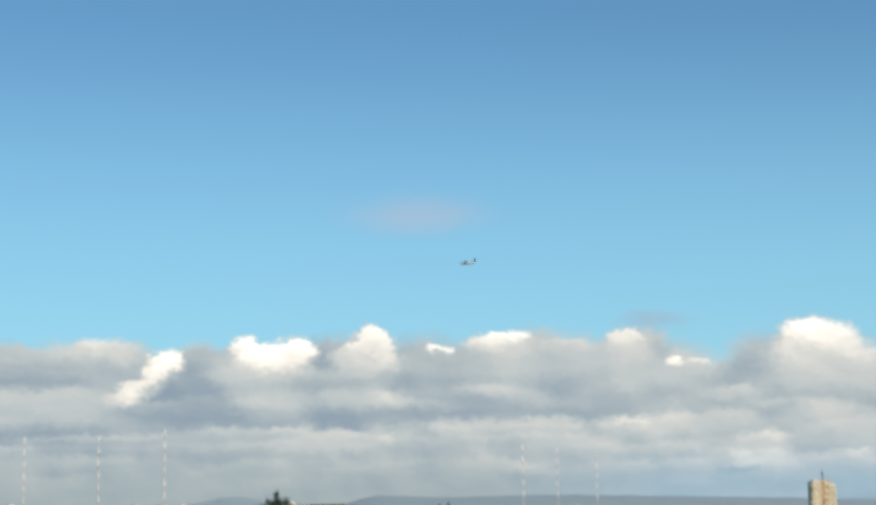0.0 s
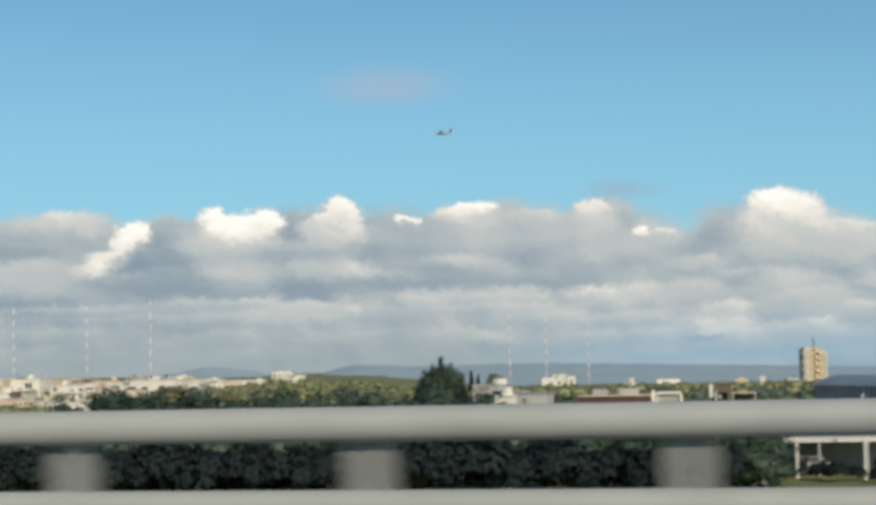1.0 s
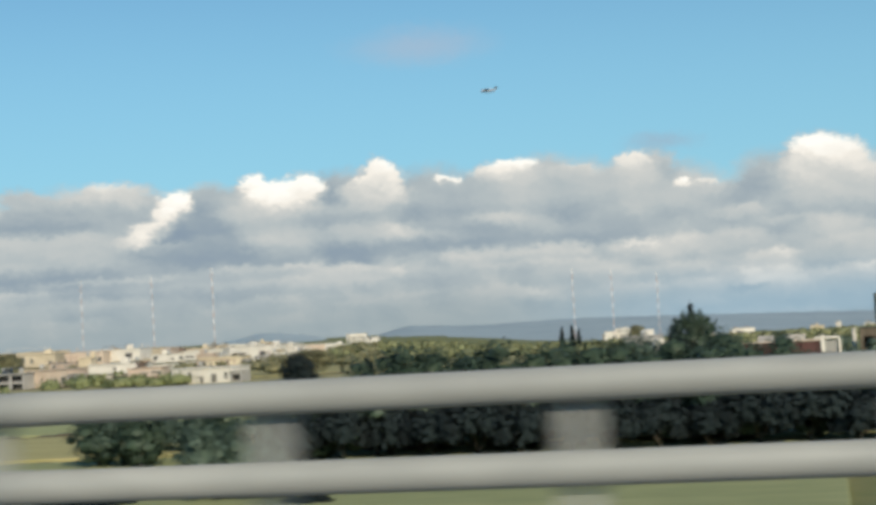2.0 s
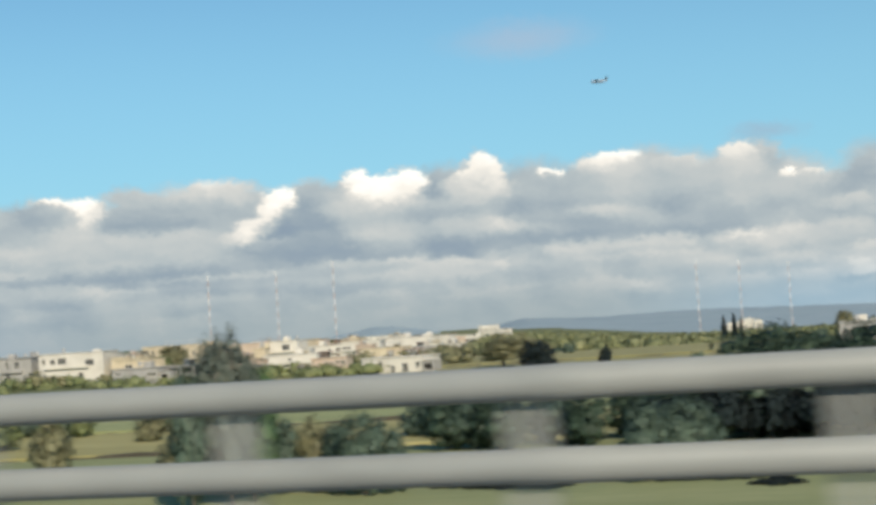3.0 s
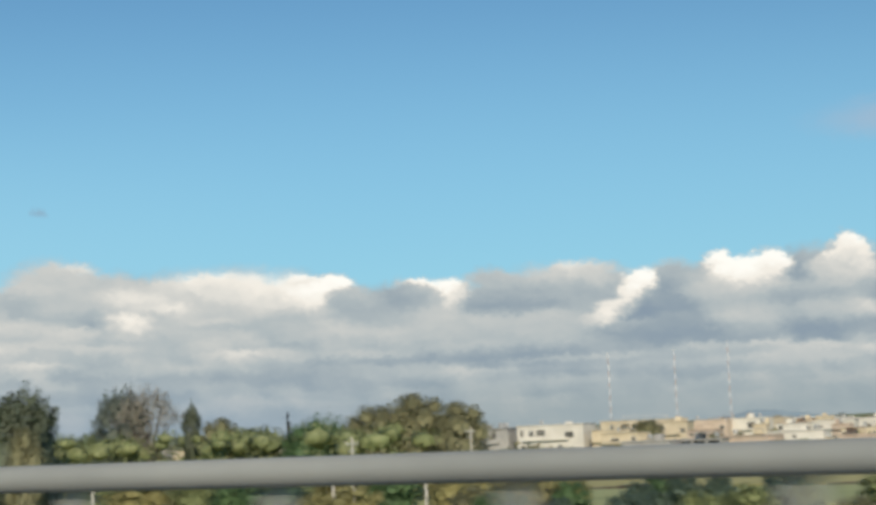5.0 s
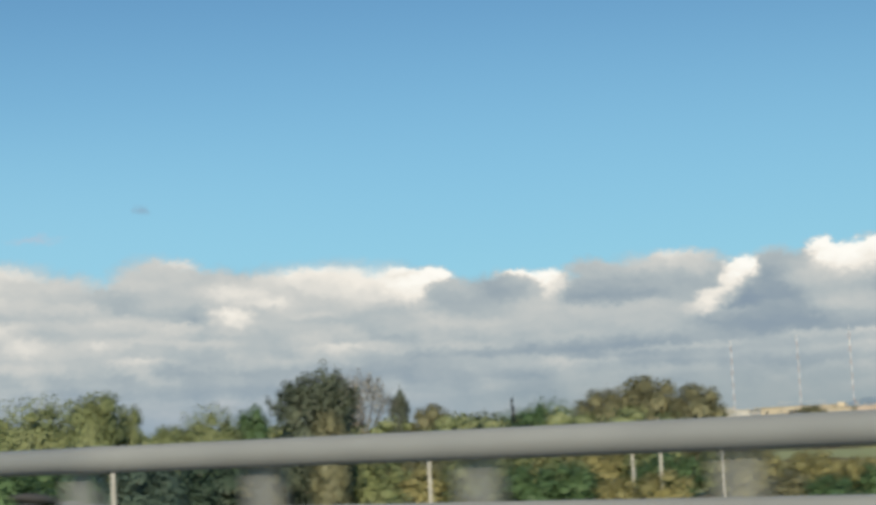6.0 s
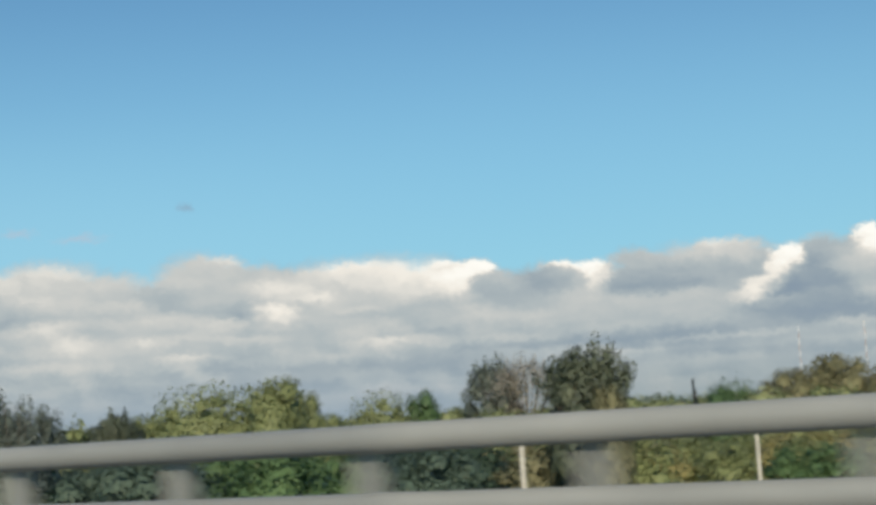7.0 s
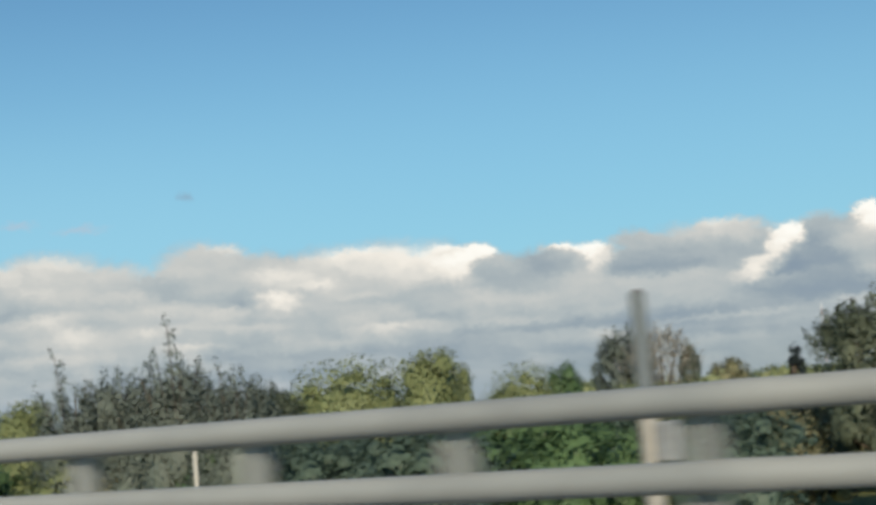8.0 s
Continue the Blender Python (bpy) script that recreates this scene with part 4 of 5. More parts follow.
# the belt of lower trees and bushes beside the viaduct, its colours changing along the way
BELT = [(-440, "low_green"), (-335, "low_yellow"), (-322, "low_olive"), (-312, "low_green"), (-301, "low_teal"), (-279, "low_green"), (-259, "low_teal"),
        (-251, "low_dark"), (-243, "low_olive"), (-238, "low_yellow")]
# the lower scrub farther back, behind the poles: where each colour begins, and its height
SCRUB = [(-310, "low_green", 8.2), (-290, "low_olive", 8.0), (-271, "low_yellow", 8.0), (-262, "low_gold", 7.8), (-252, "low_yellow", 7.8), (-240, "low_green", 7.4),
         (-234, "low_gold", 7.0), (-217, "low_olive", 5.6), (-212, "low_green", 5.2), (-206, "low_teal", 5.0), (-190, "low_yellow", 4.6), (-178, "low_olive", 4.2)]


def build_belt():
    rng = random.Random(5)
    x = -352.0
    while x < -243:
        for y in (94, 110, 130):
            px, py = x + rng.uniform(-3, 3), y + rng.uniform(-5, 5)
            at = px * (110 / py) + (110 / py - 1) * 170
            model = [m for a, m in BELT if a <= max(at, -440)][-1]
            h = 11.9 + math.hypot(px + 175, py) * (-0.0062 if px < -235 else -0.012) * rng.uniform(0.8, 2.6)
            plant(model, px, py, max(2.5, h), rng.uniform(0.95, 1.35), rng.uniform(0, 360))
        x += 6.5
    x = -304.0
    while x < -170:
        for y in (158, 178, 200):
            px, py = x + rng.uniform(-3, 3), y + rng.uniform(-6, 6)
            model, h = [(m, k) for a, m, k in SCRUB if a <= max(px, -310)][-1]
            plant(model, px, py, h * rng.uniform(0.78, 1.08), rng.uniform(1.3, 1.9), rng.uniform(0, 360))
        x += 6.3
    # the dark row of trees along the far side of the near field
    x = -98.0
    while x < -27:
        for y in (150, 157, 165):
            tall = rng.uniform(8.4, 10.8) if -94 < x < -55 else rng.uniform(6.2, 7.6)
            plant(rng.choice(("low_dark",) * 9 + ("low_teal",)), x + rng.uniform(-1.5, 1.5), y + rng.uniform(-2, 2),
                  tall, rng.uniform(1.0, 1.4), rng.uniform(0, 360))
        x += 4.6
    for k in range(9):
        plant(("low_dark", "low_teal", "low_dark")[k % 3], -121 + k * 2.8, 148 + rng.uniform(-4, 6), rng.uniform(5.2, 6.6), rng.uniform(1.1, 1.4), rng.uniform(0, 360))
    # undergrowth that closes the row to the ground, shade put into its leaf colour
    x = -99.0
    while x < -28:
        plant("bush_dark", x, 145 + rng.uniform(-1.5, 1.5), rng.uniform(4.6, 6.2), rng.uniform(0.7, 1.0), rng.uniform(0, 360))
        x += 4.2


def build_woods():
    """The far wood beyond the fields, one canopy nobody could count."""
    rng = random.Random(8)

    def canopy(name, label, leaves, count, near, far, az0, az1, rise, leaf_count, size, clear=False):
        lobes = []
        for _ in range(count):
            y = rng.uniform(near, far)
            a = radians(rng.uniform(az0, az1))
            r = rng.uniform(1.2, 2.6) ** 2
            h = rng.uniform(*rise)
            if clear and -195 < -92 - math.tan(a) * y < -120:
                continue
            px = -92 - math.tan(a) * y
            base = land(px, y)
            lobes.append((px, y, base + h - r * 0.5, r, r, r * 0.5))
            lobes.append((px, y, base + h * 0.35, r, r, h * 0.35))
        cloud = with_cores(lobes, leaf_cloud(lobes, leaf_count, size, count), count, 0.76)
        tagged(foliage(name, cloud, leaves, None, whole=0.0), label, "wood", kind="stuff")

    lobes = []
    for _ in range(260):                                   # the middle wood that closes the gaps between the tall trees
        x, y = rng.uniform(-500, -258), rng.uniform(212, 268)
        r, h = rng.uniform(2.2, 4.2), rng.uniform(11.6, 13.6)
        lobes.append((x, y, h - r * 0.6, r, r, r * 0.62))
        lobes.append((x, y, h * 0.4, r, r, h * 0.4))
    cloud = with_cores(lobes, leaf_cloud(lobes, 56000, 0.22, 4), 4, 0.68)
    tagged(foliage("middle_wood", cloud, LEAVES_YELLOW, None, whole=0.0), "yellow-green wood closing behind the taller trees", "wood", kind="stuff")
    canopy("far_wood", "far yellow-green wood beyond the fields", LEAVES_FAR, 1100, 600, 1300, -8, 15, (2.3, 5.3), 66000, 0.5)
    canopy("town_trees", "green trees standing among the far houses", LEAVES_OLIVE, 230, 470, 1000, 12, 42, (3.0, 7.2), 24000, 0.42)
    canopy("east_thicket", "mixed green trees among sheds and yards", LEAVES_TEAL, 150, 215, 600, -12, 12, (2.0, 4.6), 22000, 0.3, True)
    canopy("town_hedges", "yellow-green hedges and bushes before the houses", LEAVES_YELLOW, 110, 415, 520, 17, 36, (1.8, 4.4), 15000, 0.33)


# low clumps standing in the near field
for x, y in ((-91.5, 114.0), (-89.7, 113.5), (-93.6, 113.9), (-86.8, 109.3), (-110.2, 113.7), (-107.7, 113.0), (-104.9, 111.6), (-110.5, 114.5), (-102.8, 111.8)):
    plant("bush_dark", x, y, 1.0, 2.4, x * 71 % 360, "low dark green clump of plants in a field")
for x, y, h in ((-26.5, 168, 2.6), (-22.0, 167, 2.0), (-15.0, 168, 2.8), (-11.5, 170, 2.2), (-30.5, 178, 3.4), (-35.0, 190, 4.0), (-18.5, 166, 1.6), (-20.5, 165, 2.0), (-24.5, 172, 2.2), (-13.0, 165, 2.2), (-16.5, 164, 1.5), (-9.0, 166, 2.4)):
    plant("bush_dark", x, y, h, 0.8, x * 53 % 360)
build_belt()
build_woods()
for ob in TREES.values():
    for o in (*ob.children_recursive, ob):
        bpy.data.objects.remove(o)

# ---- the town ----
WALLS = {"C": (WALL_CREAM, "cream"), "W": (WALL_WHITE, "white"), "G": (WALL_GREY, "grey"), "P": (WALL_PINK, "pinkish"), "D": (WALL_GREY, "grey open-fronted")}


def window(parent, x, y, z, w, h, frame_mat=WALL_WHITE, deep=0.12):
    """A window in a wall that faces -y: a recessed pane in a frame with a sill."""
    bm = bmesh.new()
    for a, b, c, d in ((-w / 2, -w / 2 + 0.09, 0, h), (w / 2 - 0.09, w / 2, 0, h), (-w / 2 + 0.09, w / 2 - 0.09, h - 0.09, h), (-0.04, 0.04, 0, h - 0.09)):
        box(bm, x + a, x + b, y - 0.05, y + deep, z + c, z + d)
    frame_ob = part("window", bm, frame_mat, parent)
    bm = bmesh.new()
    box(bm, x - w / 2 + 0.09, x + w / 2 - 0.09, y + 0.03, y + 0.06, z, z + h - 0.09)
    part("pane", bm, GLASS, frame_ob)
    bm = bmesh.new()
    box(bm, x - w / 2 - 0.1, x + w / 2 + 0.1, y - 0.14, y + deep, z - 0.1, z - 0.003)
    part("sill", bm, frame_mat, frame_ob)


def wall_with_openings(bm, x0, x1, y, z0, z1, cuts, thick=0.22):
    """A wall facing -y with real openings (x0, x1, z0, z1), cut as a grid of blocks."""
    xs = sorted({x0, x1, *(c[0] for c in cuts), *(c[1] for c in cuts)})
    zs = sorted({z0, z1, *(c[2] for c in cuts), *(c[3] for c in cuts)})
    for a, b in zip(xs, xs[1:]):
        run = None
        for c, d in zip(zs, zs[1:]):
            mx, mz = (a + b) / 2, (c + d) / 2
            if any(k[0] < mx < k[1] and k[2] < mz < k[3] for k in cuts):
                run = None
                continue
            box(bm, a, b, y, y + thick, c, d)


def house(x, y, w, h, storeys, key, rng, turn=0.0):
    """A flat-roofed concrete house: shell with real window openings, roof slab with parapet, balconies, a roof tank."""
    mat, word = WALLS[key]
    base = land(x, y)
    h -= base
    d = min(14.0, max(7.0, w * 0.7))
    group = "houses of the town"
    ob = thing("house", f"{word} flat-roofed concrete house of {storeys} storey{'s' if storeys > 1 else ''} in the town", "house", group, pose(x, y, base, 0, 0, turn))
    floor = h / storeys
    wide_open = key == "D"
    cols = max(2, int(w / 3.6))
    cuts, spots = [], []
    for s in range(storeys):
        for c in range(cols):
            if not wide_open and rng.random() < 0.42:
                continue
            cx = -w / 2 + (c + 0.5) * w / cols
            ww = (w / cols) * (0.8 if wide_open else rng.choice((0.35, 0.5, 0.9)))
            z0 = s * floor + (0.35 if wide_open else floor * rng.choice((0.12, 0.3)))
            hh = floor * (0.72 if wide_open else rng.choice((0.36, 0.42, 0.55)))
            cuts.append((cx - ww / 2, cx + ww / 2, z0, z0 + hh))
            spots.append((cx, z0, ww, hh))
    bm = bmesh.new()
    wall_with_openings(bm, -w / 2, w / 2, -d / 2, -0.3, h, cuts)
    box(bm, -w / 2, -w / 2 + 0.22, -d / 2 + 0.22, d / 2, -0.3, h)
    box(bm, w / 2 - 0.22, w / 2, -d / 2 + 0.22, d / 2, -0.3, h)
    box(bm, -w / 2 + 0.22, w / 2 - 0.22, d / 2 - 0.22, d / 2, -0.3, h)
    for s in range(1, storeys):
        box(bm, -w / 2 + 0.22, w / 2 - 0.22, -d / 2 + 0.22, d / 2 - 0.22, s * floor - 0.1, s * floor + 0.1)
    part("wall", bm, mat, ob)
    for cx, z0, ww, hh in spots:
        if wide_open:
            # dark sheet set back in the opening, standing for the unlit inside
            bm = bmesh.new()
            box(bm, cx - ww / 2, cx + ww / 2, -d / 2 + 1.6, -d / 2 + 1.75, z0, z0 + hh)
            part("back_panel", bm, DARK, ob)
        else:
            window(ob, cx, -d / 2 + 0.04, z0, ww, hh)
    bm = bmesh.new()
    box(bm, -w / 2 - 0.35, w / 2 + 0.35, -d / 2 - 0.35, d / 2 + 0.35, h + 0.003, h + 0.28, 0.04)
    part("roof", bm, mat, ob)
    if storeys > 1 and not wide_open:
        for s in range(1, storeys):
            b0 = -w / 2 + rng.uniform(0, 0.12) * w
            b1 = w / 2 - rng.uniform(0, 0.25) * w
            bm = bmesh.new()
            z = s * floor
            box(bm, b0, b1, -d / 2 - 1.25, -d / 2 - 0.003, z - 0.12, z + 0.06)
            box(bm, b0, b1, -d / 2 - 1.25, -d / 2 - 1.13, z + 0.06, z + 0.95)
            box(bm, b0, b0 + 0.12, -d / 2 - 1.13, -d / 2 - 0.003, z + 0.06, z + 0.95)
            box(bm, b1 - 0.12, b1, -d / 2 - 1.13, -d / 2 - 0.003, z + 0.06, z + 0.95)
            part("balcony", bm, mat, ob)
    if rng.random() < 0.65:                                  # a lower wing built against one side
        side = rng.choice((-1, 1))
        a, b = w / 2 + 0.003, w / 2 + rng.uniform(2.4, 4.6)
        x0, x1 = (a, b) if side > 0 else (-b, -a)
        top = h * rng.choice((0.48, 0.62, 0.78)) if storeys > 1 else h * 0.75
        front = -d / 2 + rng.uniform(-0.8, 1.5)
        low = max(0.3, top - 2.5)
        bm = bmesh.new()
        wall_with_openings(bm, x0, x1, front, -0.3, top, [(x0 + 0.5, x1 - 0.5, low, top - 0.9)])
        for u, v in ((x0, x0 + 0.2), (x1 - 0.2, x1)):
            box(bm, u, v, front + 0.22, front + 6.0, -0.3, top)
        box(bm, x0 + 0.2, x1 - 0.2, front + 5.8, front + 6.0, -0.3, top)
        wing = part("wing", bm, rng.choice((WALL_CREAM, WALL_GREY, mat)), ob)
        bm = bmesh.new()
        box(bm, x0 - 0.15, x1 + 0.15, front - 0.5, front + 6.1, top + 0.003, top + 0.18)
        part("wing_roof", bm, mat, wing)
        # dark sheet that stands for the wing's unlit inside
        bm = bmesh.new()
        box(bm, x0 + 0.3, x1 - 0.3, front + 1.4, front + 1.5, low - 0.2, top - 0.4)
        part("back_panel", bm, DARK, wing)
    if rng.random() < 0.5:                                   # a lean-to of sheet roofing on the flat roof
        bm = bmesh.new()
        tx, tw = rng.uniform(-0.2, 0.2) * w, w * rng.uniform(0.15, 0.28)
        for u in (tx - tw, tx + tw - 0.1):
            for v in (-2.2, 1.6):
                box(bm, u, u + 0.1, v, v + 0.1, h + 0.281, h + 2.0)
        box(bm, tx - tw - 0.3, tx + tw + 0.3, -2.6, 2.1, h + 2.003, h + 2.1)
        part("roof_shelter", bm, rng.choice((ROOF_STEEL, WALL_WHITE, ROOF_RED)), ob, "sheet roof shelter on posts")
    if rng.random() < 0.6:
        bm = bmesh.new()
        tx = rng.uniform(-0.3, 0.3) * w
        box(bm, tx - 1.3, tx + 1.3, 0.2, 2.8, h + 0.28, h + 2.1, 0.05)
        part("stair_house", bm, mat, ob)
    if rng.random() < 0.6:
        bm = bmesh.new()
        tx = rng.uniform(-0.35, 0.35) * w
        for lx, ly in ((-0.5, -0.5), (0.5, -0.5), (-0.5, 0.5), (0.5, 0.5)):
            box(bm, tx + lx - 0.06, tx + lx + 0.06, -1.6 + ly - 0.06, -1.6 + ly + 0.06, h + 0.28, h + 1.0)
        tube(bm, (tx, -1.6, h + 1.0), (tx, -1.6, h + 2.1), 0.75, 0.7, 14)
        part("water_tank", bm, STEEL, ob, "pale water tank on legs")
    return ob


# each house: x, y, width, height, storeys, finish
HOUSES_NEAR = [
    (-312.5, 455.0, 15.2, 5.2, 2, 'G'), (-298.3, 462.0, 13.7, 5.1, 2, 'D'), (-285.9, 468.0, 15.2, 5.6, 1, 'P'),
    (-300.4, 520.0, 4.2, 8.5, 3, 'C'), (-288.2, 520.0, 18.6, 5.9, 2, 'W'), (-251.7, 460.0, 10.8, 4.9, 2, 'P'),
    (-219.8, 430.0, 18.2, 4.5, 1, 'W'), (-357.4, 540.0, 14.7, 7.2, 2, 'C'), (-394.1, 560.0, 26.6, 11.0, 2, 'W'),
    (-420.8, 560.0, 15.7, 10.0, 2, 'G'), (-409.8, 520.0, 8.2, 7.5, 1, 'W'), (-476.4, 600.0, 17.0, 10.8, 2, 'C'),
    (-439.9, 600.0, 22.5, 10.5, 3, 'G'), (-407.8, 590.0, 25.9, 10.0, 3, 'W'), (-370.6, 560.0, 14.3, 8.2, 2, 'C'),
]
HOUSES_FAR = [
    (-412.5, 690.0, 37.0, 11.3, 2, 'C'), (-382.1, 690.0, 20.8, 10.1, 2, 'P'), (-370.4, 720.0, 21.3, 10.2, 2, 'C'),
    (-342.2, 700.0, 20.3, 7.0, 2, 'W'), (-446.8, 1350.0, 17.0, 10.8, 4, 'W'), (-432.0, 1345.0, 12.0, 7.4, 3, 'W'), (-312.3, 760.0, 17.5, 8.1, 1, 'W'),
    (-379.6, 640.0, 16.6, 10.2, 2, 'C'), (-369.1, 700.0, 22.7, 10.3, 2, 'W'), (-353.0, 730.0, 22.3, 7.5, 2, 'P'),
    (-300.1, 650.0, 18.5, 4.9, 1, 'C'), (-357.4, 620.0, 12.1, 6.6, 2, 'P'), (-402.2, 760.0, 18.2, 9.0, 2, 'C'),
    (-406.7, 820.0, 27.5, 9.6, 2, 'P'),
]
HOUSES_EAST = [
    (-94.0, 390.0, 8.9, 7.2, 2, 'G'), (-81.1, 372.0, 7.1, 5.4, 1, 'G'), (-95.1, 400.0, 4.9, 6.6, 2, 'W'), (-88.0, 384.0, 9.5, 4.6, 1, 'W'),
    (-347.0, 2400.0, 20.0, -4.0, 2, 'W'), (-364.0, 2390.0, 18.0, -8.0, 1, 'W'), (-330.0, 2395.0, 12.0, -6.5, 1, 'W'),
    (-126.2, 1480.0, 20.0, -3.6, 1, 'W'), (-142.8, 1300.0, 4.0, -0.4, 3, 'W'), (-146.5, 1296.0, 9.0, -3.6, 1, 'G'),
    (-43.0, 1500.0, 5.0, -3.0, 2, 'W'), (-62.0, 1490.0, 12.0, -5.2, 1, 'C'), (-16.0, 1500.0, 9.0, -5.4, 1, 'W'),
]
HOUSES_WEST = [
    (-327.6, 700.0, 17.7, 7.9, 2, 'W'), (-318.7, 740.0, 26.2, 8.3, 1, 'W'), (-396.1, 1100.0, 33.1, 4.4, 1, 'W'),
    (-553.4, 1340.0, 41.2, 7.6, 1, 'W'), (-514.2, 1345.0, 25.5, 5.7, 1, 'W'), (-477.8, 1350.0, 33.4, 4.0, 1, 'W'),
]



def build_town():
    rng = random.Random(17)
    for rows in (HOUSES_NEAR, HOUSES_FAR, HOUSES_WEST, HOUSES_EAST):
        for row in rows:
            house(*row, rng, rng.uniform(-9, 9))
    # the crowd of far roofs behind them
    for _ in range(80):
        y = rng.uniform(640, 1250)
        a = radians(rng.uniform(14, 41))
        st = rng.choice((2, 2, 2, 3))
        house(-95 - math.tan(a) * y, y, rng.uniform(7, 15), st * rng.uniform(2.3, 3.0) * (0.85 if y < 800 else 1.0), st, rng.choice("CCWWPG"), rng, rng.uniform(-25, 25))


def build_tower():
    """The tall apartment block: two cream wings either side of a recessed stair bay with staggered ochre balconies, roof plant and an aerial."""
    base = land(3.4, 1560)
    ob = thing("apartment_block", "tall cream apartment block with ochre balconies and a roof aerial", "apartment block", "", pose(3.4, 1560, base, 0, 0, 20))
    st, d = 11, 13.0
    floor = 2.95
    for x0, x1, y0, top in ((-11.5, -3.6, -d / 2, st * floor), (4.0, 11.0, -d / 2 + 1.2, (st - 1) * floor)):
        cuts = [(c - 0.8, c + 0.8, k * floor + 0.9, k * floor + 2.3) for k in range(int(top / floor)) for c in (x0 + 2.1, x1 - 2.1)]
        bm = bmesh.new()
        wall_with_openings(bm, x0, x1, y0, -0.3, top, cuts, 0.4)
        box(bm, x0, x0 + 0.4, y0 + 0.4, d / 2, -0.3, top)
        box(bm, x1 - 0.4, x1, y0 + 0.4, d / 2, -0.3, top)
        box(bm, x0 + 0.4, x1 - 0.4, d / 2 - 0.4, d / 2, -0.3, top)
        wing = part("wing", bm, WALL_CREAM, ob)
        bm = bmesh.new()
        box(bm, x0 - 0.25, x1 + 0.25, y0 - 0.25, d / 2 + 0.25, top + 0.003, top + 0.7, 0.08)
        part("parapet", bm, WALL_WHITE, wing)
        for a, b, z0, z1 in cuts:
            window(ob, (a + b) / 2, y0 + 0.1, z0, b - a, z1 - z0, WALL_GREY)
    bm = bmesh.new()
    box(bm, -3.597, 3.997, -d / 2 + 3.2, d / 2, -0.3, st * floor + 1.6, 0.05)
    part("stair_bay", bm, WALL_PINK, ob, "brownish recessed stair bay")
    for k in range(1, st + 1):
        z = k * floor
        a, b = (-3.4, 1.2) if k % 2 else (-0.6, 3.8)
        bm = bmesh.new()
        box(bm, a, b, -d / 2 - 0.6, -d / 2 + 3.197, z - 0.2, z)
        box(bm, a, b, -d / 2 - 0.6, -d / 2 - 0.4, z, z + 1.05)
        part("balcony", bm, OCHRE if k % 2 else WALL_CREAM, ob, "ochre balcony" if k % 2 else "cream balcony")
    for x0, x1, z, h in ((-9.5, -5.2, st * floor, 2.4), (5.0, 8.2, (st - 1) * floor, 4.6)):
        bm = bmesh.new()
        box(bm, x0, x1, -2.5, 3.5, z + 0.7, z + h, 0.08)
        part("roof_house", bm, WALL_GREY, ob, "grey roof plant room")
    for k in range(4):                                       # side stair landings seen edge-on
        bm = bmesh.new()
        box(bm, -13.0, -11.503, -4.5, 2.0, 3.0 + k * 8.2, 9.2 + k * 7.4, 0.06)
        part("side_landing", bm, WALL_GREY, ob, "grey side stair landing")
    bm = bmesh.new()
    z = st * floor + 1.6
    for a in range(3):
        c = a * 2 * math.pi / 3
        tube(bm, (0.4 + 0.9 * math.cos(c), 0.9 * math.sin(c), z), (0.4 + 0.25 * math.cos(c), 0.25 * math.sin(c), z + 9.0), 0.22, 0.16, 6)
    for k in range(5):
        tube(bm, (0.4, 0, z + 1.6 * k + 0.6), (0.4, 0, z + 1.6 * k + 0.85), 0.85 - 0.11 * k, 0.8 - 0.11 * k, 8)
    tube(bm, (0.4, 0, z + 8.8), (0.4, 0, z + 11.5), 0.16, 0.08, 6)
    part("aerial", bm, DARK, ob, "dark lattice aerial")


def build_mast(x, y, h, label):
    """A tall guyed radio mast in red and white lengths."""
    ob = thing("radio_mast", label, "mast", "radio masts beyond the town", pose(x, y, land(x, y)))
    h -= land(x, y)
    n = 13
    for k in range(n):
        bm = bmesh.new()
        z0, z1 = k * h / n, (k + 1) * h / n
        r = 0.5 * y / 1850
        for c in range(3):
            a = c * 2 * math.pi / 3
            p = (r * math.cos(a), r * math.sin(a))
            q = (r * math.cos(a + 2 * math.pi / 3), r * math.sin(a + 2 * math.pi / 3))
            tube(bm, (*p, z0), (*p, z1), r * 0.28, r * 0.28, 6)
            for j in range(3):
                za, zb = z0 + (z1 - z0) * j / 3, z0 + (z1 - z0) * (j + 1) / 3
                tube(bm, (*p, za), (*q, zb), r * 0.14, r * 0.14, 4)
        part("section", bm, MAST_HAZY_RED if k % 2 else MAST_WHITE, ob)
    bm = bmesh.new()
    tube(bm, (0, 0, -0.5), (0, 0, 0.003), 2.2, 1.6, 10)
    part("base", bm, CONCRETE, ob)


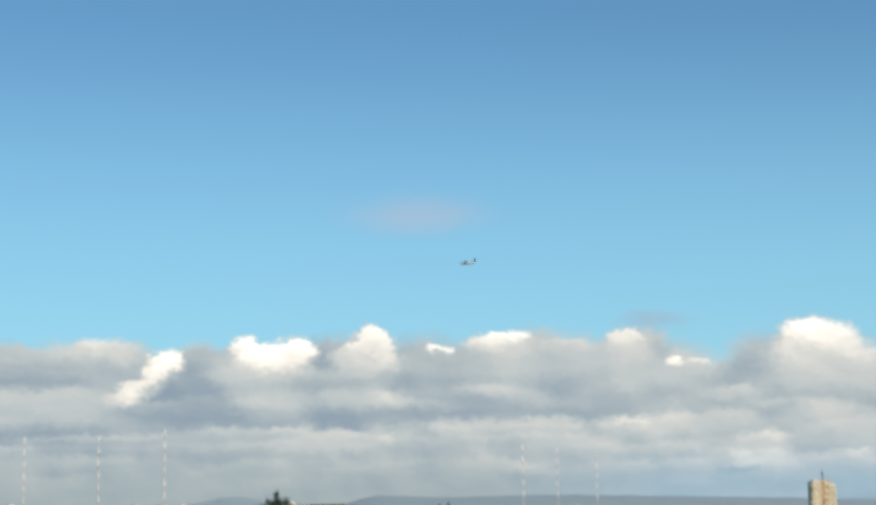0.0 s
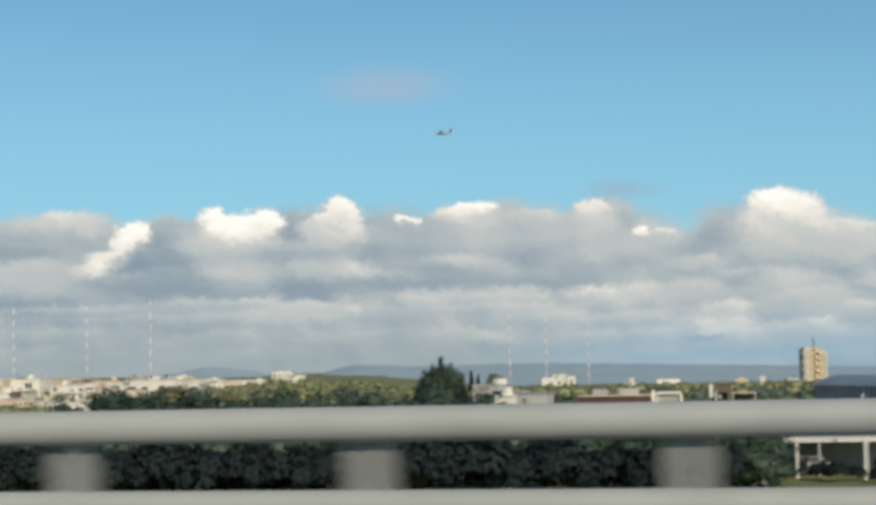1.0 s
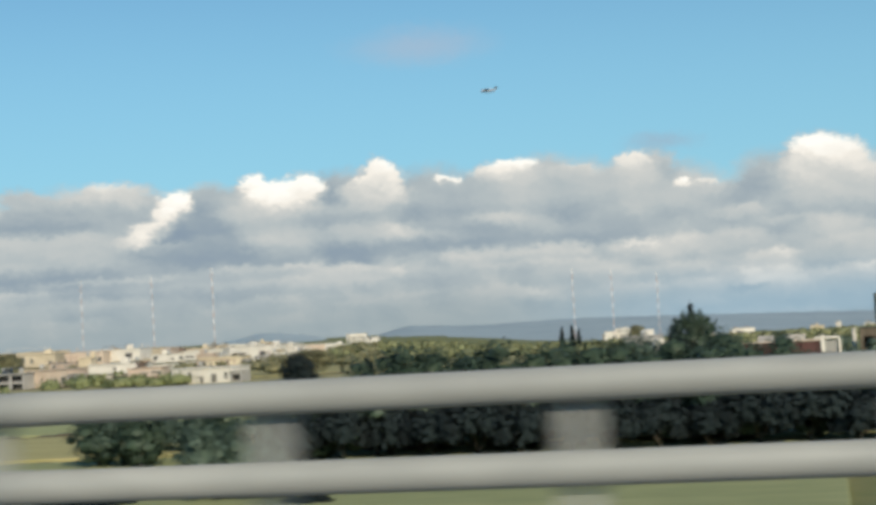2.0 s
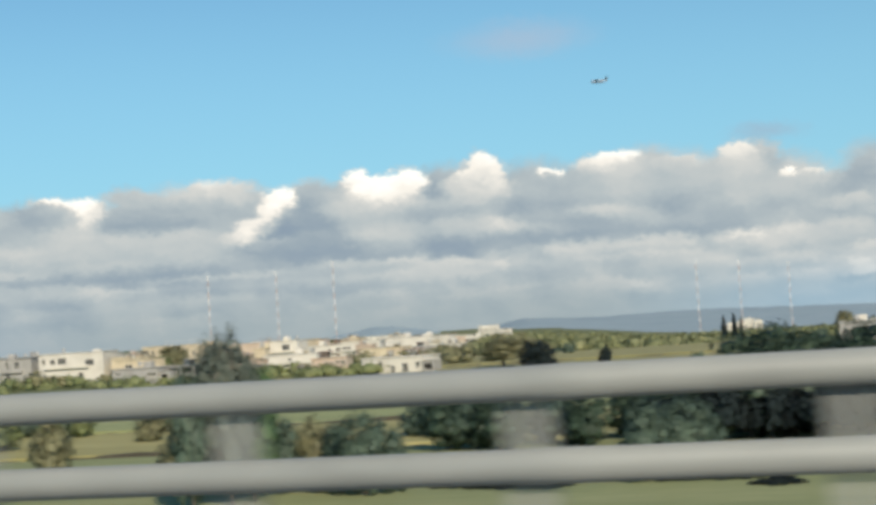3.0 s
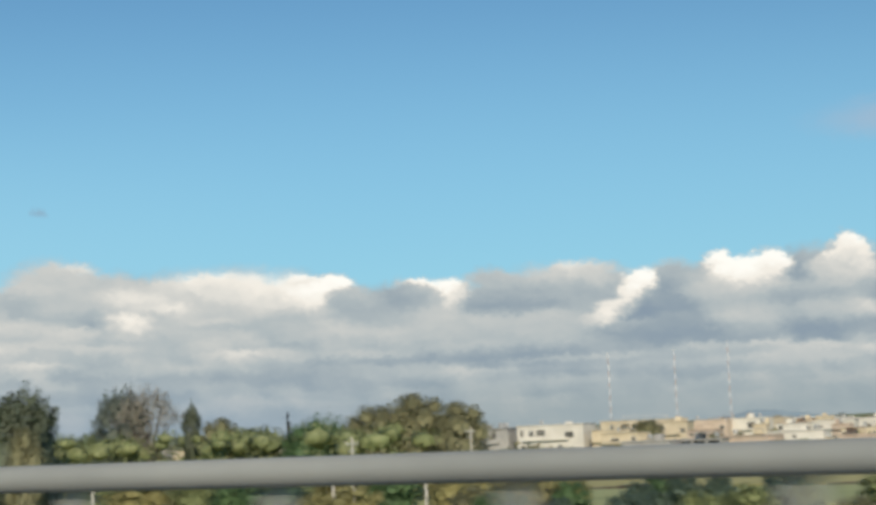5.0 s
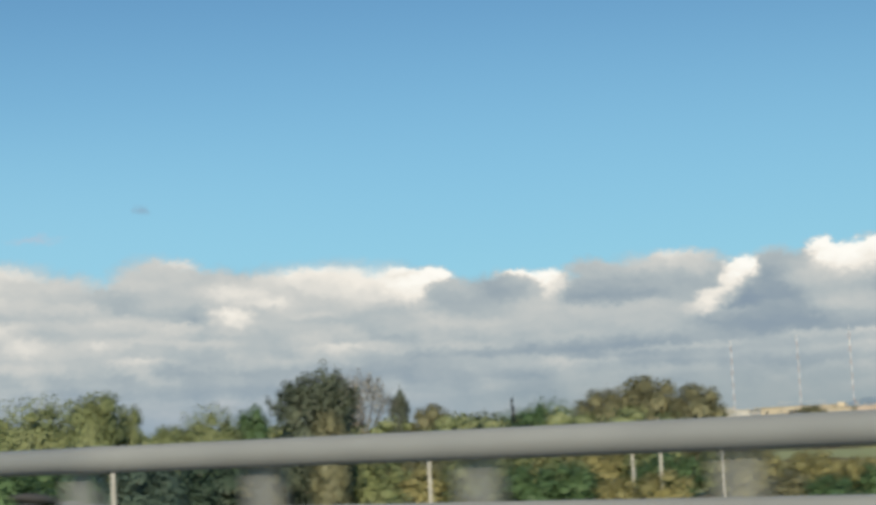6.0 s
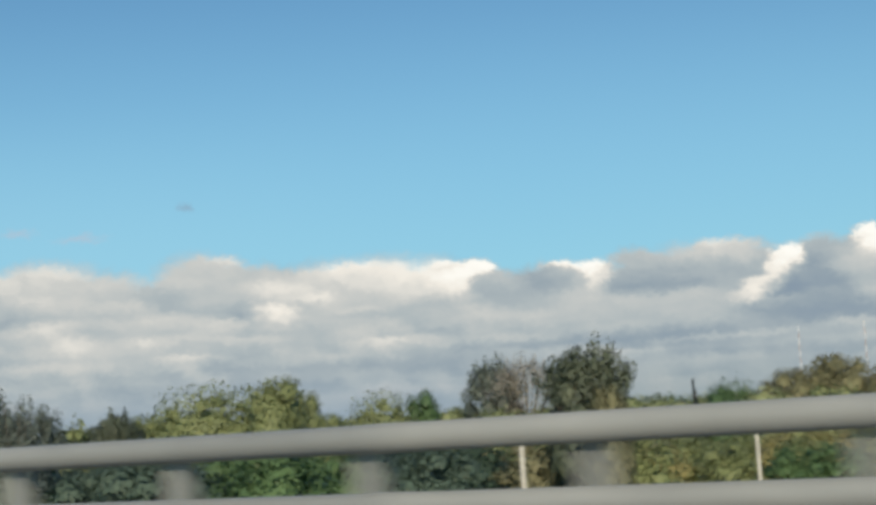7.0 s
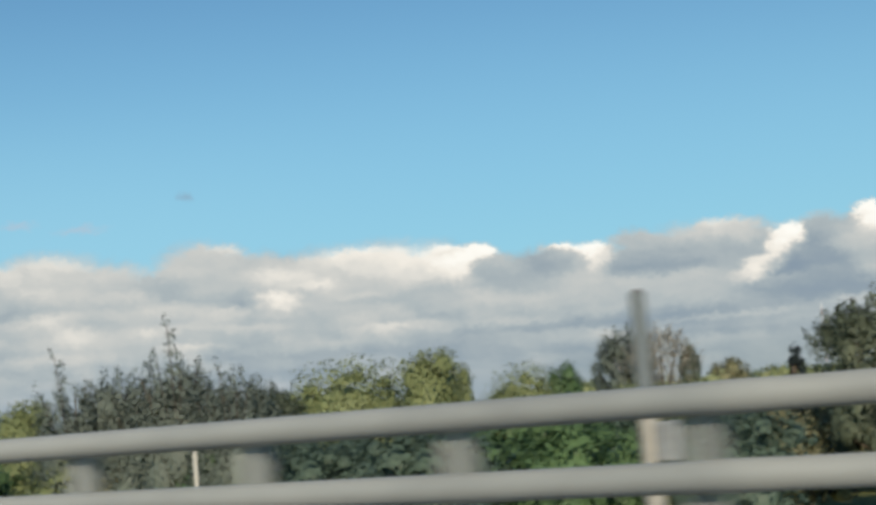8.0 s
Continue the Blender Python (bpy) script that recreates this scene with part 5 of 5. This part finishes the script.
def build_works():
    """The works beyond the near field: a maroon shed, a portal frame, a pillar, a dark hut, a canopy and a warehouse with an arched roof."""
    ob = thing("workshop", "long low maroon sheet-metal workshop with a pale roof edge", "workshop", "", pose(-60.2, 352, 0, 0, 0, -4))
    for k in range(30):                                      # ribbed sheets side by side
        bm = bmesh.new()
        box(bm, -7.8 + k * 0.52, -7.8 + k * 0.52 + 0.4, -4.06, -3.9, -0.3, 4.9)
        box(bm, -7.4 + k * 0.52, -7.4 + k * 0.52 + 0.12, -4.0, -3.9, -0.3, 4.9)
        part("sheet", bm, MAROON, ob)
    bm = bmesh.new()
    box(bm, -7.8, -7.6, -3.897, 4, -0.3, 4.9)
    box(bm, 7.6, 7.8, -3.897, 4, -0.3, 4.9)
    box(bm, -7.597, 7.597, 3.8, 4, -0.3, 4.9)
    part("wall", bm, MAROON, ob)
    bm = bmesh.new()
    box(bm, -8.1, 8.1, -4.5, 4.4, 4.903, 5.15, 0.03)
    part("roof", bm, WALL_PINK, ob, "pale weathered flat roof")
    for a, b in ((-5.2, -2.2), (0.6, 4.4)):
        bm = bmesh.new()
        box(bm, a, b, -1.5, 2.0, 5.153, 6.4, 0.05)
        part("roof_vent", bm, WALL_GREY, ob, "grey roof housing")
    bm = bmesh.new()
    box(bm, 7.95, 8.75, -4.6, -3.8, -0.3, 6.0, 0.05)
    part("corner_post", bm, WALL_WHITE, ob, "thick white corner post")

    ob = thing("gateway", "white rounded portal frame with a grey shutter", "gateway", "", pose(-51.4, 384, 0, 0, 0, -4))
    bm = bmesh.new()
    outer, inner = 3.1, 2.55
    for a, b in ((-outer, -inner), (inner, outer)):
        box(bm, a, b, -0.6, 0.6, -0.3, 4.4, 0.12)
    box(bm, -outer + 0.25, outer - 0.25, -0.6, 0.6, 4.403, 5.05, 0.25)
    part("frame", bm, WALL_WHITE, ob)
    bm = bmesh.new()
    for k in range(10):
        box(bm, -inner + 0.003, inner - 0.003, 0.1, 0.18, -0.3 + k * 0.46, 0.1 + k * 0.46, 0.03)
    part("shutter", bm, WALL_GREY, ob, "grey slatted shutter")

    ob = thing("pillar", "thick pale concrete pillar", "pillar", "", pose(-44.5, 446, 0))
    bm = bmesh.new()
    tube(bm, (0, 0, -0.3), (0, 0, 5.4), 0.62, 0.55, 16)
    part("shaft", bm, POLE, ob)
    bm = bmesh.new()
    tube(bm, (0, 0, 5.403), (0, 0, 5.75), 0.7, 0.7, 16)
    part("cap", bm, POLE, ob)

    ob = thing("hut", "dark brown flat-roofed hut", "hut", "", pose(-40.9, 438, 0))
    bm = bmesh.new()
    wall_with_openings(bm, -2.2, 2.2, -2, -0.3, 5.6, [(-1.4, 1.2, 0.5, 3.6)])
    box(bm, -2.2, -2.0, -1.78, 2, -0.3, 5.6)
    box(bm, 2.0, 2.2, -1.78, 2, -0.3, 5.6)
    box(bm, -1.997, 1.997, 1.8, 2, -0.3, 5.6)
    part("wall", bm, BARK, ob)
    bm = bmesh.new()
    box(bm, -2.4, 2.4, -2.2, 2.2, 5.603, 5.85, 0.04)
    part("roof", bm, DARK, ob)

    ob = thing("canopy", "low open canopy with a pale roof and brown back", "shelter", "", pose(-35.2, 430, 0))
    bm = bmesh.new()
    box(bm, -3.1, 3.1, -2.5, 2.5, 3.45, 3.8, 0.04)
    part("roof", bm, WALL_PINK, ob)
    for x in (-2.8, 2.8):
        for y in (-2.2, 2.2):
            bm = bmesh.new()
            box(bm, x - 0.12, x + 0.12, y - 0.12, y + 0.12, -0.3, 3.447)
            part("post", bm, STEEL, ob)
    bm = bmesh.new()
    box(bm, -2.677, 2.677, 1.9, 2.05, -0.3, 3.3)
    part("back_wall", bm, BARK, ob)

    # the warehouse stands with one corner towards the viaduct
    turn = math.degrees(math.atan2(0.38, 0.925))
    ob = thing("warehouse", "large blue-grey warehouse with a shallow arched steel roof", "warehouse", "", pose(-7.3, 312, 0, 0, 0, turn))
    w, length, eave = 12.0, 31.0, 6.5
    # dark sides, cream end: shade and sunlight are put into the wall colours
    bm = bmesh.new()
    box(bm, 0, 0.25, 0, length, -0.3, eave)
    box(bm, w - 0.25, w, 0, length, -0.3, eave)
    box(bm, 0.253, w - 0.253, length - 0.25, length, -0.3, eave)
    part("wall", bm, ROOF_STEEL, ob)
    bm = bmesh.new()
    wall_with_openings(bm, 0.253, w - 0.253, 0, -0.3, eave, [(1.5, 5.2, -0.2, 4.4), (7.0, 10.6, -0.2, 4.4)], 0.25)
    part("end_wall", bm, WALL_CREAM, ob, "cream end wall, coloured as sunlit")
    for a, b in ((1.503, 5.197), (7.003, 10.597)):
        bm = bmesh.new()
        for k in range(9):
            box(bm, a, b, 0.1, 0.16, -0.19 + k * 0.5, 0.29 + k * 0.5, 0.02)
        part("roller_door", bm, OCHRE, ob, "ochre roller door")
    for k in range(15):                                      # ribs along the side wall
        bm = bmesh.new()
        box(bm, -0.12, -0.003, 1.0 + k * 2.05, 1.18 + k * 2.05, -0.3, eave - 0.1)
        part("rib", bm, ROOF_STEEL, ob)
    steps, verts, faces = 14, [], []
    for y in (-0.5, length + 0.5):
        for k in range(steps + 1):
            u = k / steps
            x, z = -0.5 + u * (w + 1), eave + 0.01 + 1.9 * math.sin(math.pi * u)
            verts += [(x, y, z), (x, y, z + 0.2)]
    m = 2 * (steps + 1)
    for k in range(steps):
        a = 2 * k
        faces += [(a + 1, a + 1 + m, a + 3 + m, a + 3), (a, a + 2, a + 2 + m, a + m), (a, a + 1, a + 3, a + 2), (a + m, a + 2 + m, a + 3 + m, a + 1 + m)]
    faces += [(0, m, 1 + m, 1), (m - 2, m - 1, 2 * m - 1, 2 * m - 2)]
    mesh_object("roof", verts, faces, ROOF_STEEL, ob)


build_works()
build_town()
build_tower()
for x, y, h in ((-872, 1700, 88), (-858, 1867, 95), (-901, 2180, 116), (-375, 2117, 80), (-293, 1880, 68), (-218, 1656, 56)):
    build_mast(x, y, h, "slim red and white banded radio mast")

# ---- poles, lamps, yard, aircraft ----


def build_pole(x, y, h, r=0.13, arms=False):
    ob = thing("utility_pole", "pale concrete utility pole" + (" with a crossarm and insulators" if arms else ""), "pole", "poles below the viaduct", pose(x, y, 0))
    bm = bmesh.new()
    tube(bm, (0, 0, -0.4), (0, 0, h), r * 1.25, r * 0.85, 14)
    part("shaft", bm, POLE, ob)
    if arms:
        bm = bmesh.new()
        box(bm, -0.8, 0.8, -0.25, -0.16, h - 0.75, h - 0.63)
        box(bm, -0.5, 0.5, -0.25, -0.16, h - 1.5, h - 1.38)
        part("crossarm", bm, STEEL, ob)
        for k in (-0.7, -0.35, 0.35, 0.7):
            bm = bmesh.new()
            tube(bm, (k, -0.2, h - 0.63), (k, -0.2, h - 0.42), 0.06, 0.04, 8)
            part("insulator", bm, WALL_WHITE, ob)


for x, y, h, arms in ((-237.2, 204.7, 11.8, True), (-224.0, 153, 11.2, True), (-218.9, 69.4, 10.6, False), (-225.2, 112, 9.8, False), (-228.7, 156, 8.6, False),
                      (-224.7, 170, 8.4, True), (-261.7, 64.4, 10.35, False), (-24.2, 170, 7.9, False), (-17.6, 168, 8.4, False), (-33.5, 205, 8.2, True)):
    build_pole(x, y, h, 0.13, arms)


def build_box_pole():
    ob = thing("signal_pole", "tall pole with a dark steel top and a control box", "pole", "", pose(-214.1, 26, 0))
    bm = bmesh.new()
    tube(bm, (0, 0, 11.35), (0, 0, 13.5), 0.15, 0.14, 16)
    part("shaft", bm, DARK_STEEL, ob, "dark grey steel shaft")
    bm = bmesh.new()
    tube(bm, (0, 0, -0.4), (0, 0, 11.347), 0.2, 0.17, 16)
    part("sleeve", bm, CONCRETE, ob, "pale concrete lower length")
    bm = bmesh.new()
    box(bm, 0.21, 0.56, -0.2, 0.18, 10.5, 11.2, 0.03)
    part("control_box", bm, STEEL, ob, "grey steel control box")
    bm = bmesh.new()
    tube(bm, (0, 0, 13.5), (0, 0, 13.58), 0.12, 0.05, 16)
    part("cap", bm, DARK, ob)


def build_street_lamp(x, drop):
    ob = thing("street_lamp", "grey steel street lamp with an arm reaching over the road", "street lamp", "street lamps beside the viaduct", pose(x, 15.45, -drop))
    bm = bmesh.new()
    tube(bm, (0, 0, drop - 0.4), (0, 0, 11.55), 0.12, 0.085, 14)
    bmesh.ops.create_cone(bm, cap_ends=True, segments=14, radius1=0.2, radius2=0.2, depth=0.06, matrix=Matrix.Translation((0, 0, drop + 0.3)))
    part("pole", bm, STEEL, ob)
    bm = bmesh.new()
    pts = [(0, -1.75 * (1 - math.cos(u)), 11.5 + 0.86 * math.sin(u)) for u in np.linspace(0, math.pi / 2.05, 12)]
    for a, b in zip(pts, pts[1:]):
        tube(bm, a, b, 0.042, 0.040, 8)
    part("arm", bm, STEEL, ob)
    bm = bmesh.new()
    bmesh.ops.create_uvsphere(bm, u_segments=16, v_segments=10, radius=1.0, matrix=Matrix.Translation((0, -2.05, 12.44)) @ Matrix.Rotation(radians(-8), 4, "X") @ Matrix.Diagonal((0.15, 0.36, 0.075, 1)))
    head = part("lamp_head", bm, DARK, ob, "dark oval lamp head")
    bm = bmesh.new()
    bmesh.ops.create_uvsphere(bm, u_segments=14, v_segments=8, radius=1.0, matrix=Matrix.Translation((0, -2.12, 12.40)) @ Matrix.Diagonal((0.11, 0.2, 0.06, 1)))
    part("diffuser", bm, GLASS, head)


build_box_pole()
build_street_lamp(-202.0, 0.0)
build_street_lamp(-165.0, 1.22)


def build_yard():
    """A yard below: a lane, an open shelter with a pale flat roof, a parked van."""
    verts = [(-31.7, 206.3, 0.45), (-29.8, 206.0, 0.45), (-26.0, 151.7, 0.45), (-29.6, 152.0, 0.45)]
    bm = bmesh.new()
    top = [bm.verts.new(v) for v in verts]
    low = [bm.verts.new((v[0], v[1], -0.4)) for v in verts]
    bm.faces.new(top)
    bm.faces.new(low[::-1])
    for i in range(4):
        bm.faces.new((top[i], low[i], low[(i + 1) % 4], top[(i + 1) % 4]))
    bmesh.ops.recalc_face_normals(bm, faces=bm.faces)
    tagged(part("lane", bm, CONCRETE), "narrow pale concrete lane through the trees", "road", kind="structure")
    ob = thing("shelter", "open vehicle shelter with a pale flat roof", "shelter", "", pose(-19.5, 176, 0))
    bm = bmesh.new()
    box(bm, -7.6, 7.6, -4, 4, 3.45, 3.75, 0.03)
    part("roof", bm, WALL_WHITE, ob)
    for x in (-7.2, -2.4, 2.4, 7.2):
        for y in (-3.7, 3.6):
            bm = bmesh.new()
            box(bm, x - 0.1, x + 0.1, y - 0.1, y + 0.1, -0.3, 3.447)
            part("post", bm, STEEL, ob)
    bm = bmesh.new()
    box(bm, -7.5, 7.5, 3.8, 3.95, -0.3, 3.2)
    part("back_wall", bm, WALL_GREY, ob)
    van = thing("van", "small grey van parked under the shelter", "van", "", pose(-22.5, 175, 0.1))
    bm = bmesh.new()
    box(bm, -1.7, 1.7, -0.75, 0.75, 0.35, 1.15, 0.12)
    box(bm, -1.6, 1.0, -0.7, 0.7, 1.1, 1.85, 0.15)
    part("body", bm, WALL_GREY, van)
    bm = bmesh.new()
    box(bm, -1.4, 0.8, -0.725, -0.69, 1.25, 1.7)
    part("window", bm, GLASS, van)
    for x in (-1.05, 1.05):
        for y in (-0.72, 0.72):
            bm = bmesh.new()
            tube(bm, (x, y - 0.1, 0.3), (x, y + 0.1, 0.3), 0.3, 0.3, 18)
            part("wheel", bm, DARK, van)


build_yard()


def build_aircraft():
    """A high-wing transport aircraft with four engines and a T-tail, flying to the left."""
    ob = thing("aircraft", "grey four-engined transport aircraft in flight", "aircraft", "", pose(-985, 4700, 703, 0, 4, -14))
    rings, verts, faces = 16, [], []
    spine = [(-9.2, 0.05, -0.1), (-8.7, 0.75, -0.05), (-7.4, 1.35, 0), (-5.5, 1.6, 0), (3.0, 1.6, 0), (6.0, 1.15, 0.35), (9.0, 0.35, 0.85)]
    for x, r, z in spine:
        for k in range(rings):
            a = 2 * math.pi * k / rings
            verts.append((x, r * math.cos(a), z + r * math.sin(a)))
    for i in range(len(spine) - 1):
        for k in range(rings):
            faces.append((i * rings + k, i * rings + (k + 1) % rings, (i + 1) * rings + (k + 1) % rings, (i + 1) * rings + k))
    mesh_object("fuselage", verts, faces, PLANE_GREY, ob, smooth=True)

    def plate(name, a, b, ca, cb, thick, mat=PLANE_GREY):
        """A tapered wing from root a to tip b (leading edges), with chords ca and cb."""
        vs = []
        for p, c, t in ((Vector(a), ca, thick), (Vector(b), cb, thick * 0.4)):
            up = Vector((0, 0, 1)) if abs(b[2] - a[2]) < abs(b[1] - a[1]) else Vector((0, 1, 0))
            vs += [p, p + Vector((c * 0.35, 0, 0)) + up * t, p + Vector((c, 0, 0)), p + Vector((c * 0.35, 0, 0)) - up * t]
        fs = [(0, 1, 5, 4), (1, 2, 6, 5), (2, 3, 7, 6), (3, 0, 4, 7), (3, 2, 1, 0), (4, 5, 6, 7)]
        mesh_object(name, vs, fs, mat, ob)
    for s in (-1, 1):
        plate("wing", (-2.6, s * 0.8, 1.45), (0.9, s * 9.0, 1.0), 3.2, 1.2, 0.26, DARK)
        plate("tailplane", (7.6, s * 0.05, 4.1), (9.0, s * 3.3, 4.1), 1.9, 0.9, 0.12)
        for y, x in ((3.2, -2.0), (5.8, -0.9)):
            bm = bmesh.new()
            tube(bm, (x - 0.9, s * y, 0.55), (x + 1.2, s * y, 0.6), 0.5, 0.3, 12)
            part("engine", bm, DARK, ob)
    plate("fin", (6.0, 0, 1.2), (7.7, 0, 4.2), 2.8, 1.9, 0.16, DARK)
    ob.scale = (2.9, 2.9, 2.9)


build_aircraft()
